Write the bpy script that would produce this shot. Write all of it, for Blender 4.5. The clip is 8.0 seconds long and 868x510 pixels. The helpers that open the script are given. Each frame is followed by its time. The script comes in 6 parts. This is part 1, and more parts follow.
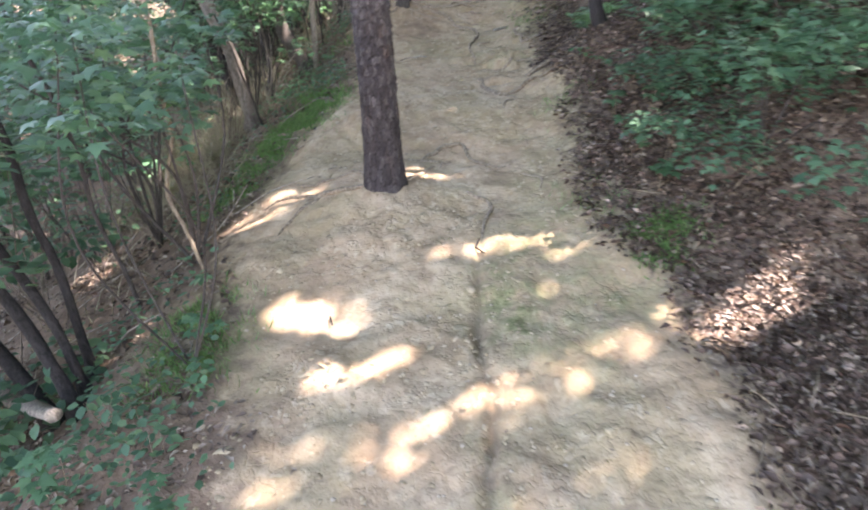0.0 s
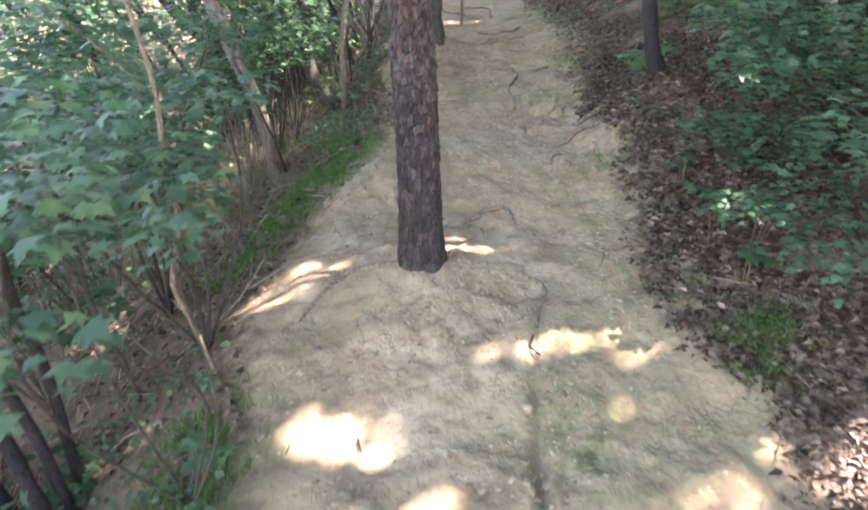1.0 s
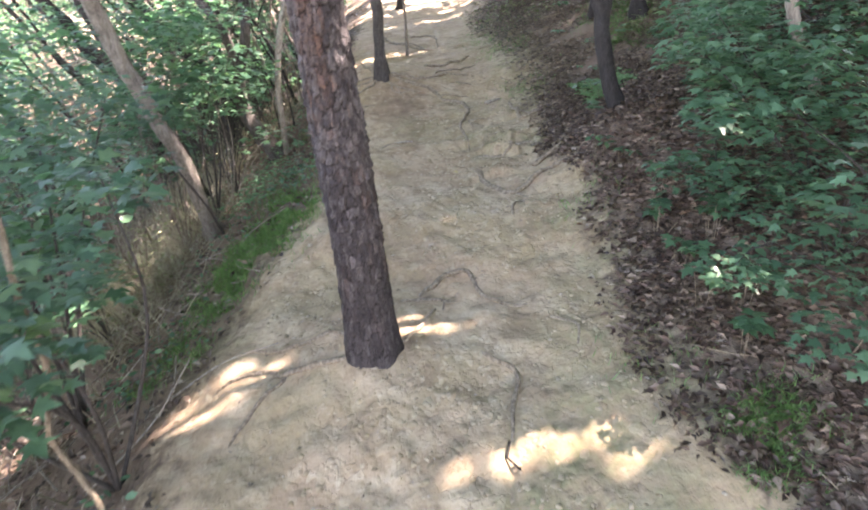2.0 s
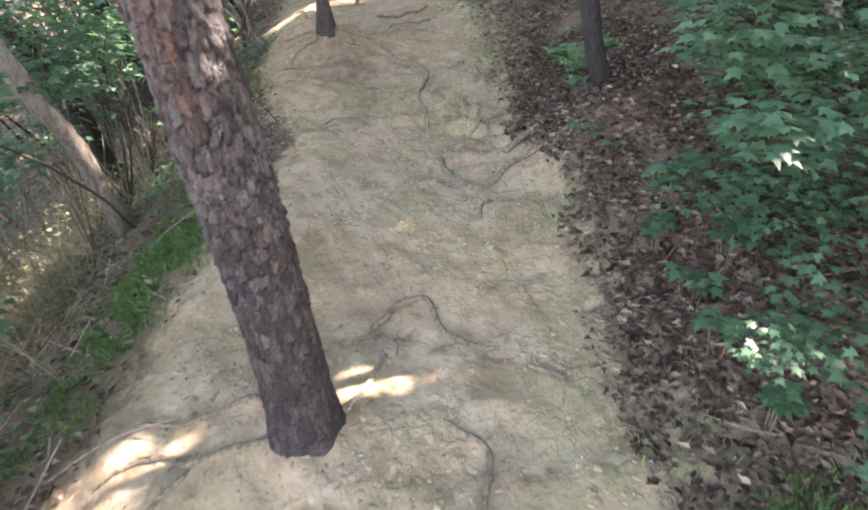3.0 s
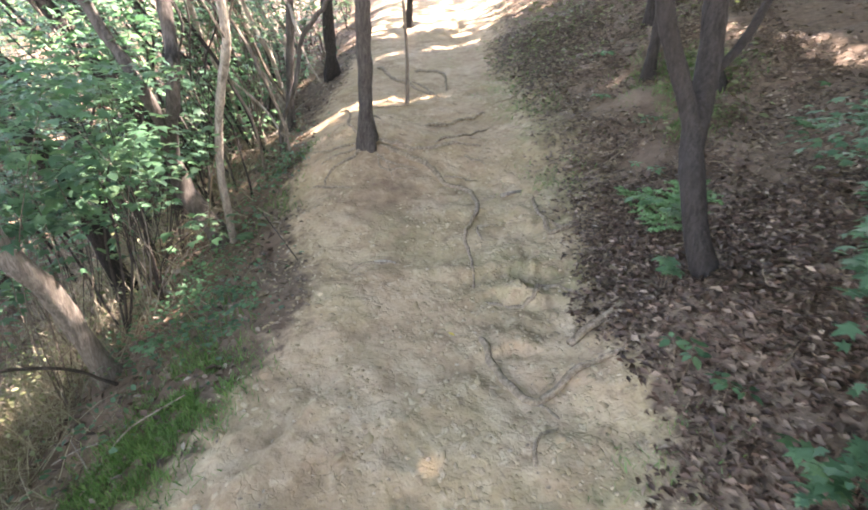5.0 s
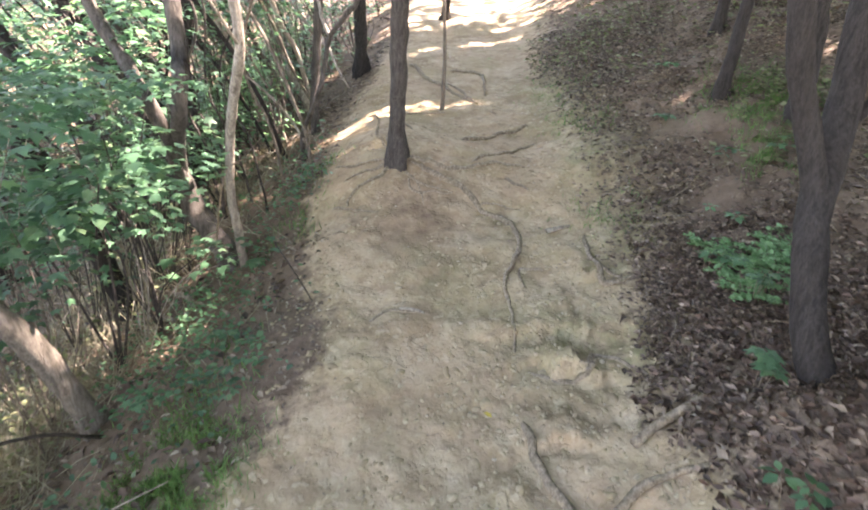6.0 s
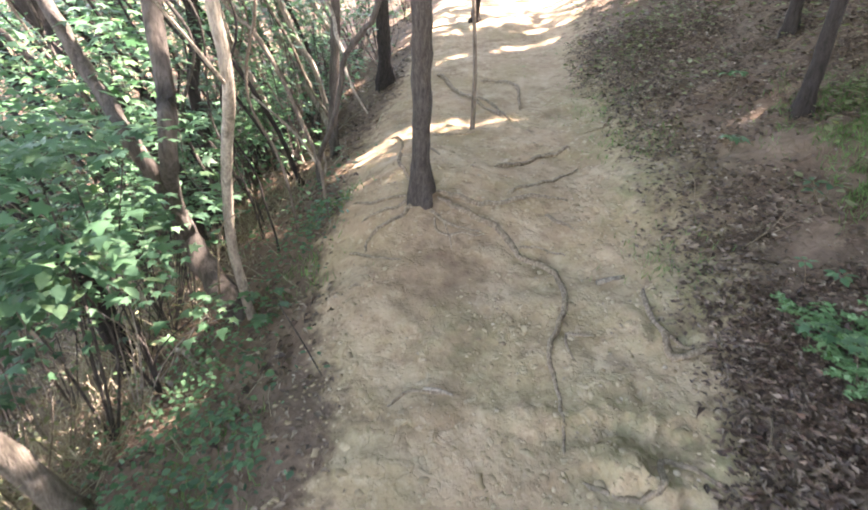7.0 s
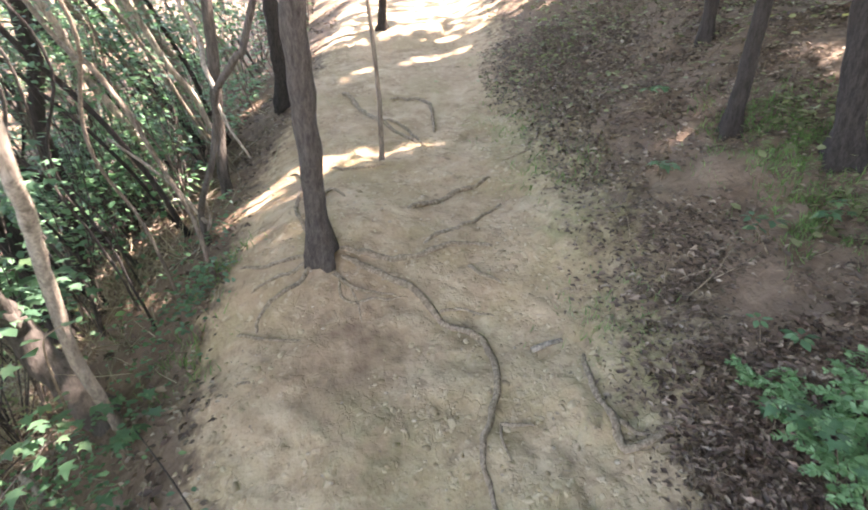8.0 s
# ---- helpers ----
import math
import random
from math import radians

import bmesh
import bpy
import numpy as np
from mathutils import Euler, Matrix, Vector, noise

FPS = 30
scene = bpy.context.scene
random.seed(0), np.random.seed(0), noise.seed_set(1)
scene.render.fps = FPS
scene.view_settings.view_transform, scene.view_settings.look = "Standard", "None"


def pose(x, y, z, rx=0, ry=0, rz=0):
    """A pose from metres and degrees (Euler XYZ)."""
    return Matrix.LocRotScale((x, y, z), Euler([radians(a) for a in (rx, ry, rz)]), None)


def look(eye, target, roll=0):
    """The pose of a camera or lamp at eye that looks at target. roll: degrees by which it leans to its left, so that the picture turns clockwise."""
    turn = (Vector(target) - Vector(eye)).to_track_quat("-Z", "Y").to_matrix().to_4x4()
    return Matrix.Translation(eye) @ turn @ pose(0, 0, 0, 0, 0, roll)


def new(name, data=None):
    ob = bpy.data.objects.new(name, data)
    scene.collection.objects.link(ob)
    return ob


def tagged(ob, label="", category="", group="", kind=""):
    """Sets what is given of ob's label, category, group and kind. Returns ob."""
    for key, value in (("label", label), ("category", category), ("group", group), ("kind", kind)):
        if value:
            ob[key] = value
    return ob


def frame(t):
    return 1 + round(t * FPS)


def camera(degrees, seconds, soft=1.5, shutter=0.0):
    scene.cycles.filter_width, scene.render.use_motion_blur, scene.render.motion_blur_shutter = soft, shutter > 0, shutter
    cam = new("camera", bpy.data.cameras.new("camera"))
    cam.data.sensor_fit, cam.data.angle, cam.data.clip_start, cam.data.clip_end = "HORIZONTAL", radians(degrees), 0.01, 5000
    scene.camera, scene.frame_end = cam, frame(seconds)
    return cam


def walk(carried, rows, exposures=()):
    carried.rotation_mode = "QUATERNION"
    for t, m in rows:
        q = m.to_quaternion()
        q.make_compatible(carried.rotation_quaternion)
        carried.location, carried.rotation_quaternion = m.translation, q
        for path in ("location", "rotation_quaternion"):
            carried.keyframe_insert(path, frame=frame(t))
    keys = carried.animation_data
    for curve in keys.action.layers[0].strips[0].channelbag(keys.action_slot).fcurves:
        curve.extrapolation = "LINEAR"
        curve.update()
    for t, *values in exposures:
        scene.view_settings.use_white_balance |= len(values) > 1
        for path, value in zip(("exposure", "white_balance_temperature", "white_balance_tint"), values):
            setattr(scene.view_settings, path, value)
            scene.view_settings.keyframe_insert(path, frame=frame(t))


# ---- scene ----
cam = camera(79.5, 8.0, soft=1.9, shutter=0.4)
PATH = [
    (0.0, 0.031, 0.000, 1.683, 62.25, 0.41, 0.55),
    (0.5, -0.101, 0.300, 1.715, 59.88, -1.12, 3.98),
    (1.0, -0.103, 0.516, 1.819, 64.25, 0.29, 2.94),
    (1.2, -0.103, 0.622, 1.851, 64.76, -0.38, 2.34),
    (2.3, -0.007, 1.165, 1.989, 66.14, 3.65, -2.98),
    (2.5, -0.001, 1.311, 2.021, 63.89, 2.43, -2.39),
    (3.0, 0.041, 1.652, 2.024, 59.94, 1.28, -6.11),
    (3.5, 0.063, 1.870, 2.138, 64.71, 0.18, -6.86),
    (4.0, 0.063, 2.125, 2.249, 64.05, -4.35, -6.26),
    (4.5, 0.112, 2.372, 2.352, 64.12, -2.35, -2.43),
    (4.7, 0.126, 2.448, 2.373, 65.98, -0.82, -0.98),
    (5.8, 0.035, 3.057, 2.465, 61.65, -1.31, 2.30),
    (6.0, 0.019, 3.144, 2.504, 63.57, -2.18, 3.01),
    (6.5, 0.001, 3.423, 2.559, 63.70, -1.99, 1.50),
    (7.0, -0.007, 3.700, 2.601, 62.93, -0.28, 5.87),
    (7.5, 0.060, 3.976, 2.645, 65.09, 0.69, -0.07),
    (8.0, 0.099, 4.284, 2.705, 62.59, 0.58, -2.53),
]
walk(cam, [(t, pose(x, y, z, rx, ry, rz)) for t, x, y, z, rx, ry, rz in PATH], [(0, 3.68, 8000, 28), (3.5, 3.89, 8400, 28), (6, 3.99, 8700, 28), (8, 4.0, 8700, 28)])

# ---- light: a high summer sun from ahead and to the right, seen through gaps in the crowns
SUN_HEIGHT, SUN_SIDE = 52.0, (0.93, 0.37)
SUN_DIR = Vector((SUN_SIDE[0] * math.cos(radians(SUN_HEIGHT)), SUN_SIDE[1] * math.cos(radians(SUN_HEIGHT)), math.sin(radians(SUN_HEIGHT)))).normalized()
world = bpy.data.worlds.new("world")
scene.world = world
world.use_nodes = True
sky = world.node_tree.nodes.new("ShaderNodeTexSky")
sky.sky_type, sky.sun_disc = "NISHITA", False
sky.sun_elevation = radians(SUN_HEIGHT)
sky.sun_rotation = math.atan2(SUN_SIDE[0], SUN_SIDE[1])
world.node_tree.links.new(sky.outputs[0], world.node_tree.nodes["Background"].inputs[0])
world.node_tree.nodes["Background"].inputs[1].default_value = 0.15
sun = new("sun", bpy.data.lights.new("sun", "SUN"))
sun.data.energy, sun.data.angle, sun.data.color = 5.0, radians(0.6), (0.97, 0.985, 1.0)
sun.matrix_world = look(SUN_DIR * 30, (0, 0, 0))

# ---- materials


def nodes_of(name):
    m = bpy.data.materials.new(name)
    m.use_nodes = True
    t = m.node_tree
    return m, t, t.nodes["Principled BSDF"]


def node(t, kind, values=None, **props):
    n = t.nodes.new("ShaderNode" + kind)
    for key, value in props.items():
        setattr(n, key, value)
    for key, value in (values or {}).items():
        if hasattr(value, "links"):
            t.links.new(value, n.inputs[key])
        else:
            n.inputs[key].default_value = value
    return n


def noise_of(t, scale, detail=4.0, rough=0.55, vector=None):
    n = node(t, "TexNoise", {"Scale": scale, "Detail": detail, "Roughness": rough})
    if vector is not None:
        t.links.new(vector, n.inputs["Vector"])
    return n.outputs["Fac"]


def ramp(t, fac, *stops):
    n = t.nodes.new("ShaderNodeValToRGB")
    t.links.new(fac, n.inputs["Fac"])
    e = n.color_ramp.elements
    while len(e) < len(stops):
        e.new(0.5)
    for k, (at, c) in enumerate(stops):
        e[k].position, e[k].color = at, (*c, 1) if len(c) == 3 else (c[0], c[0], c[0], 1)
    return n.outputs["Color"]


def mix(t, fac, a, b, how="MIX"):
    n = node(t, "MixRGB", blend_type=how)
    for key, value in (("Fac", fac), ("Color1", a), ("Color2", b)):
        if hasattr(value, "links"):
            t.links.new(value, n.inputs[key])
        else:
            n.inputs[key].default_value = value if key == "Fac" else (*value, 1)
    return n.outputs["Color"]


def calc(t, how, a, b=0.0):
    n = node(t, "Math", operation=how)
    for k, value in enumerate((a, b)):
        if hasattr(value, "links"):
            t.links.new(value, n.inputs[k])
        else:
            n.inputs[k].default_value = value
    return n.outputs[0]


def bump(t, bsdf, height, strength, distance):
    n = node(t, "Bump", {"Strength": strength, "Distance": distance, "Height": height})
    t.links.new(n.outputs["Normal"], bsdf.inputs["Normal"])


def place_of(t):
    return t.nodes.new("ShaderNodeNewGeometry").outputs["Position"]


def ground_material():
    m, t, b = nodes_of("trodden_earth_and_forest_soil")
    p = place_of(t)
    cover = node(t, "Attribute", attribute_name="cover").outputs["Color"]
    part_of = node(t, "SeparateColor", {"Color": cover})
    trail, moss, brown_mask = part_of.outputs[0], part_of.outputs[1], part_of.outputs[2]
    big, broad, mid, lump, fine = (noise_of(t, s, d, r, p) for s, d, r in ((1.3, 3, 0.55), (4.2, 4, 0.6), (11, 4, 0.6), (24, 3, 0.55), (60, 3, 0.5)))
    clay = ramp(t, broad, (0.36, (0.232, 0.17, 0.113)), (0.5, (0.332, 0.252, 0.173)), (0.64, (0.433, 0.343, 0.246)))
    clay = mix(t, ramp(t, big, (0.44, (0.0,)), (0.58, (0.6,))), clay, (0.355, 0.256, 0.177))
    clay = mix(t, ramp(t, noise_of(t, 2.3, 3, 0.55, p), (0.5, (0.0,)), (0.62, (0.6,))), clay, (0.294, 0.237, 0.147))
    clay = mix(t, ramp(t, mid, (0.36, (0.4,)), (0.46, (0.0,))), clay, (0.227, 0.165, 0.110))
    clay = mix(t, ramp(t, mid, (0.57, (0.0,)), (0.66, (0.4,))), clay, (0.474, 0.385, 0.279))
    # worn chips and flakes of clay, a thumb across
    shift = node(t, "VectorMath", {0: node(t, "TexNoise", {"Vector": p, "Scale": 14.0, "Detail": 3.0}).outputs["Color"]}, operation="SCALE")
    shift.inputs["Scale"].default_value = 0.12
    bent = node(t, "VectorMath", {0: p, 1: shift.outputs[0]}, operation="ADD").outputs[0]
    chip = node(t, "TexVoronoi", {"Vector": bent, "Scale": 21.0})
    tone = node(t, "SeparateColor", {"Color": chip.outputs["Color"]})
    where = ramp(t, noise_of(t, 3.3, 3, 0.5, p), (0.42, (0.0,)), (0.6, (1.0,)))
    body = ramp(t, chip.outputs["Distance"], (0.30, (1.0,)), (0.46, (0.0,)))
    light_chip = calc(t, "MULTIPLY", calc(t, "MULTIPLY", body, where), ramp(t, tone.outputs[0], (0.55, (0.0,)), (0.7, (0.5,))))
    dark_chip = calc(t, "MULTIPLY", calc(t, "MULTIPLY", body, where), ramp(t, tone.outputs[1], (0.68, (0.0,)), (0.8, (0.5,))))
    clay = mix(t, light_chip, clay, (0.515, 0.43, 0.321))
    clay = mix(t, dark_chip, clay, (0.227, 0.172, 0.117))
    # drying cracks between flat plates of clay, a hand across, here and there
    flat = node(t, "Mapping", {"Vector": bent, "Scale": (1.0, 1.35, 0.6)}).outputs[0]
    seam = node(t, "TexVoronoi", {"Vector": flat, "Scale": 9.0}, feature="DISTANCE_TO_EDGE").outputs["Distance"]
    cracked = ramp(t, noise_of(t, 2.7, 3, 0.6, node(t, "Mapping", {"Vector": p, "Location": (3.1, 1.7, 0)}).outputs[0]), (0.52, (0.0,)), (0.64, (1.0,)))
    crack = calc(t, "MULTIPLY", ramp(t, seam, (0.0, (1.0,)), (0.05, (0.0,))), cracked)
    clay = mix(t, calc(t, "MULTIPLY", crack, 0.28), clay, (0.175, 0.13, 0.086))
    clay = mix(t, ramp(t, lump, (0.33, (0.3,)), (0.42, (0.0,))), clay, (0.206, 0.152, 0.102))
    clay = mix(t, ramp(t, fine, (0.34, (0.2,)), (0.44, (0.0,))), clay, (0.175, 0.127, 0.086))
    soil = ramp(t, lump, (0.28, (0.055, 0.04, 0.031)), (0.5, (0.12, 0.088, 0.068)), (0.72, (0.205, 0.153, 0.118)))
    soil = mix(t, ramp(t, mid, (0.4, (0.0,)), (0.7, (0.5,))), soil, (0.215, 0.163, 0.125))
    dust = ramp(t, broad, (0.36, (0.095, 0.065, 0.048)), (0.64, (0.185, 0.133, 0.1)))
    soil = mix(t, calc(t, "MULTIPLY", cover.node.outputs["Alpha"], ramp(t, mid, (0.34, (0.45,)), (0.56, (1.0,)))), soil, dust)
    green = ramp(t, lump, (0.3, (0.085, 0.09, 0.042)), (0.7, (0.205, 0.212, 0.11)))
    edge = calc(t, "ADD", trail, calc(t, "MULTIPLY", calc(t, "SUBTRACT", mid, 0.5), 1.8))
    edge = calc(t, "ADD", edge, calc(t, "MULTIPLY", calc(t, "SUBTRACT", lump, 0.5), 0.6))
    colour = mix(t, ramp(t, edge, (0.25, (0.0,)), (0.78, (1.0,))), soil, clay)
    veil = calc(t, "MULTIPLY", moss, ramp(t, mid, (0.38, (0.15,)), (0.62, (1.0,))))
    colour = mix(t, veil, colour, green)
    # darker brown where the third cover channel is high
    brown_fac = calc(t, "MULTIPLY", brown_mask, ramp(t, mid, (0.35, (0.95,)), (0.65, (0.45,))))
    colour = mix(t, brown_fac, colour, (0.17, 0.115, 0.082))
    t.links.new(colour, b.inputs["Base Color"])
    b.inputs["Roughness"].default_value = 0.93
    b.inputs["Specular IOR Level"].default_value = 0.2
    h = calc(t, "ADD", calc(t, "MULTIPLY", lump, 0.9), calc(t, "MULTIPLY", mid, 1.3))
    h = calc(t, "ADD", h, calc(t, "MULTIPLY", calc(t, "MULTIPLY", body, where), 0.3))
    h = calc(t, "SUBTRACT", h, calc(t, "MULTIPLY", crack, 0.28))
    bump(t, b, calc(t, "ADD", h, calc(t, "MULTIPLY", fine, 0.1)), 0.7, 0.015)
    return m


def bark_material(name, dark, light, warm, stretch=0.22, scale=60.0, patches=0.4):
    m, t, b = nodes_of(name)
    p = node(t, "Mapping", {"Vector": node(t, "TexCoord").outputs["Object"], "Scale": (1, 1, stretch)}).outputs[0]
    ridge, grain, broad = noise_of(t, scale, 6, 0.65, p), noise_of(t, scale * 4, 4, 0.6, p), noise_of(t, scale * 0.14, 3, 0.5, p)
    colour = ramp(t, ridge, (0.3, dark), (0.62, light))
    colour = mix(t, ramp(t, broad, (0.45, (0.0,)), (0.75, (patches,))), colour, warm)
    colour = mix(t, ramp(t, grain, (0.35, (0.45,)), (0.55, (0.0,))), colour, dark)
    t.links.new(colour, b.inputs["Base Color"])
    b.inputs["Roughness"].default_value = 0.9
    b.inputs["Specular IOR Level"].default_value = 0.25
    bump(t, b, calc(t, "ADD", ridge, calc(t, "MULTIPLY", grain, 0.4)), 0.9, 0.012)
    return m


def plate_bark_material():
    """Scaly pine bark: the plates' tone comes with the mesh, one value a plate, and the depth of the cracks."""
    m, t, b = nodes_of("scaly_pine_bark")
    p = node(t, "TexCoord").outputs["Object"]
    a = node(t, "SeparateColor", {"Color": node(t, "Attribute", attribute_name="plate").outputs["Color"]})
    depth, tone, red = a.outputs
    fine = noise_of(t, 110, 5, 0.65, p)
    flake = noise_of(t, 30, 4, 0.6, p)
    plate = ramp(t, calc(t, "ADD", calc(t, "MULTIPLY", tone, 0.6), calc(t, "MULTIPLY", flake, 0.5)), (0.25, (0.028, 0.024, 0.026)), (0.5, (0.06, 0.052, 0.054)), (0.85, (0.145, 0.129, 0.13)))
    shift = node(t, "VectorMath", {0: node(t, "TexNoise", {"Vector": p, "Scale": 26.0, "Detail": 4.0}).outputs["Color"]}, operation="SCALE")
    shift.inputs["Scale"].default_value = 0.05
    bent = node(t, "VectorMath", {0: p, 1: shift.outputs[0]}, operation="ADD").outputs[0]
    cell = node(t, "Mapping", {"Vector": bent, "Scale": (1, 1, 0.24)}).outputs[0]
    gap = node(t, "TexVoronoi", {"Vector": cell, "Scale": 46.0}, feature="DISTANCE_TO_EDGE").outputs["Distance"]
    ragged = calc(t, "MULTIPLY", ramp(t, gap, (0.0, (1.0,)), (0.11, (0.0,))), ramp(t, flake, (0.36, (0.1,)), (0.56, (0.55,))))
    rust = ramp(t, fine, (0.3, (0.075, 0.04, 0.03)), (0.7, (0.19, 0.105, 0.075)))
    colour = mix(t, red, plate, rust)
    colour = mix(t, ramp(t, depth, (0.08, (0.95,)), (0.5, (0.0,))), colour, (0.014, 0.011, 0.012))
    colour = mix(t, ramp(t, fine, (0.35, (0.5,)), (0.5, (0.0,))), colour, (0.04, 0.032, 0.03))
    colour = mix(t, ragged, colour, (0.014, 0.011, 0.011))
    t.links.new(colour, b.inputs["Base Color"])
    b.inputs["Roughness"].default_value = 0.88
    b.inputs["Specular IOR Level"].default_value = 0.25
    bump(t, b, calc(t, "SUBTRACT", calc(t, "ADD", fine, flake), ragged), 0.8, 0.008)
    return m


def leaf_material(name, low, high, gloss=0.35, through_light=0.45, dry=None):
    """Leaves: each one has its own tone; some light passes through the blade."""
    m, t, b = nodes_of(name)
    geo = t.nodes.new("ShaderNodeNewGeometry")
    colour = ramp(t, calc(t, "FRACT", calc(t, "ADD", geo.outputs["Random Per Island"], t.nodes.new("ShaderNodeObjectInfo").outputs["Random"])), (0.0, low), (0.75, high), (1.0, dry or high))
    colour = mix(t, ramp(t, noise_of(t, 35, 3, 0.5, geo.outputs["Position"]), (0.35, (0.35,)), (0.6, (0.0,))), colour, low)
    t.links.new(colour, b.inputs["Base Color"])
    b.inputs["Roughness"].default_value = gloss
    b.inputs["Specular IOR Level"].default_value = 0.4
    if through_light:
        tr = node(t, "BsdfTranslucent", {"Color": mix(t, 1.0, colour, (1.0, 1.22, 0.92), "MULTIPLY")})
        both = node(t, "MixShader", {"Fac": through_light})
        t.links.new(b.outputs[0], both.inputs[1])
        t.links.new(tr.outputs[0], both.inputs[2])
        t.links.new(both.outputs[0], t.nodes["Material Output"].inputs["Surface"])
    return m


EARTH = ground_material()
PINE_BARK = plate_bark_material()
GREY_BARK = bark_material("grey_brown_bark", (0.026, 0.023, 0.022), (0.092, 0.082, 0.077), (0.062, 0.052, 0.046))
BROWN_BARK = bark_material("furrowed_brown_bark", (0.06, 0.049, 0.041), (0.22, 0.185, 0.155), (0.14, 0.11, 0.088), 0.14, 50)
DULL_BARK = bark_material("dull_weathered_bark", (0.075, 0.065, 0.056), (0.27, 0.243, 0.212), (0.155, 0.133, 0.112), 0.15, 48)
PALE_BARK = bark_material("pale_weathered_bark", (0.10, 0.085, 0.072), (0.39, 0.35, 0.30), (0.21, 0.175, 0.145), 0.16, 45, 0.6)
DARK_BARK = bark_material("dark_bark", (0.012, 0.011, 0.011), (0.046, 0.041, 0.04), (0.033, 0.028, 0.026))
FURROWED = bark_material("furrowed_dark_bark", (0.03, 0.027, 0.025), (0.115, 0.103, 0.095), (0.075, 0.064, 0.056), 0.12, 42)
ROOT_BARK = bark_material("worn_root", (0.085, 0.067, 0.052), (0.36, 0.293, 0.222), (0.20, 0.158, 0.115), 0.6, 50)
TWIG_BARK = bark_material("twig_bark", (0.10, 0.075, 0.055), (0.33, 0.27, 0.20), (0.22, 0.17, 0.12), 0.3, 80)
LEAF = leaf_material("shade_leaf", (0.042, 0.105, 0.068), (0.105, 0.215, 0.137), dry=(0.15, 0.25, 0.13))
TEAL_LEAF = leaf_material("bluish_shade_leaf", (0.055, 0.135, 0.085), (0.13, 0.265, 0.17), dry=(0.18, 0.30, 0.18))
CROWN_LEAF = leaf_material("crown_leaf", (0.035, 0.075, 0.03), (0.08, 0.15, 0.06))
BRIGHT_LEAF = leaf_material("fresh_leaf", (0.055, 0.14, 0.08), (0.125, 0.265, 0.155), dry=(0.16, 0.28, 0.15))
GRASS = leaf_material("moss_grass", (0.05, 0.125, 0.04), (0.13, 0.26, 0.09), 0.5, 0.4, (0.19, 0.26, 0.10))
OLIVE_LEAF = leaf_material("olive_brush_leaf", (0.10, 0.115, 0.06), (0.24, 0.26, 0.15), 0.5, 0.4)
YELLOW_LEAF = leaf_material("yellow_fallen_leaf", (0.42, 0.30, 0.06), (0.6, 0.44, 0.1), 0.5, 0.2)
FERN_LEAF = leaf_material("fern_leaf", (0.115, 0.265, 0.125), (0.25, 0.43, 0.235), 0.5, 0.4)
STRAW = leaf_material("dry_grass", (0.17, 0.145, 0.105), (0.37, 0.33, 0.255), 0.6, 0.3)
DEAD_LEAF = leaf_material("fallen_leaf", (0.028, 0.0165, 0.0125), (0.125, 0.075, 0.055), 0.5, 0.1, (0.36, 0.27, 0.21))
UPPER_LEAF = leaf_material("dull_fallen_leaf", (0.045, 0.031, 0.024), (0.16, 0.112, 0.086), 0.6, 0.1, (0.34, 0.27, 0.215))
TAN_LEAF = leaf_material("tan_fallen_leaf", (0.11, 0.083, 0.065), (0.27, 0.215, 0.17), 0.6, 0.1, (0.42, 0.36, 0.3))
STONE, _t, _b = nodes_of("pale_stone")
_t.links.new(ramp(_t, noise_of(_t, 40, 5, 0.6, place_of(_t)), (0.3, (0.24, 0.195, 0.145)), (0.7, (0.42, 0.355, 0.275))), _b.inputs["Base Color"])
_b.inputs["Roughness"].default_value = 0.9

CRUMB, _t, _b = nodes_of("dry_clay_crumb")
_tone = ramp(_t, _t.nodes.new("ShaderNodeNewGeometry").outputs["Random Per Island"], (0.0, (0.24, 0.183, 0.118)), (0.6, (0.335, 0.265, 0.175)), (1.0, (0.41, 0.335, 0.235)))
_t.links.new(mix(_t, ramp(_t, noise_of(_t, 90, 3, 0.6, place_of(_t)), (0.35, (0.4,)), (0.55, (0.0,))), _tone, (0.2, 0.15, 0.1)), _b.inputs["Base Color"])
_b.inputs["Roughness"].default_value = 0.95

# ---- meshes


def mesh_of(name, verts, faces, material, smooth=True):
    me = bpy.data.meshes.new(name)
    me.from_pydata([tuple(v) for v in verts], [], faces)
    me.materials.append(material)
    if smooth:
        me.polygons.foreach_set("use_smooth", [True] * len(me.polygons))
    me.update()
    return me


def quads_mesh(name, verts, quads, material):
    """A mesh from arrays of places (n, 3) and four-sided faces (m, 4)."""
    me = bpy.data.meshes.new(name)
    me.vertices.add(len(verts))
    me.vertices.foreach_set("co", np.asarray(verts, np.float32).ravel())
    me.loops.add(4 * len(quads))
    me.loops.foreach_set("vertex_index", np.asarray(quads, np.int32).ravel())
    me.polygons.add(len(quads))
    me.polygons.foreach_set("loop_start", np.arange(0, 4 * len(quads), 4, dtype=np.int32))
    me.update(calc_edges=True)
    me.materials.append(material)
    return me


def part(name, me, parent=None, label=""):
    ob = new(name, me)
    ob.parent = parent
    return tagged(ob, label)


def thing(name, at, label, category, group="", kind=""):
    ob = new(name)
    ob.location = at
    ob.empty_display_size = 0.1
    return tagged(ob, label, category, group, kind)


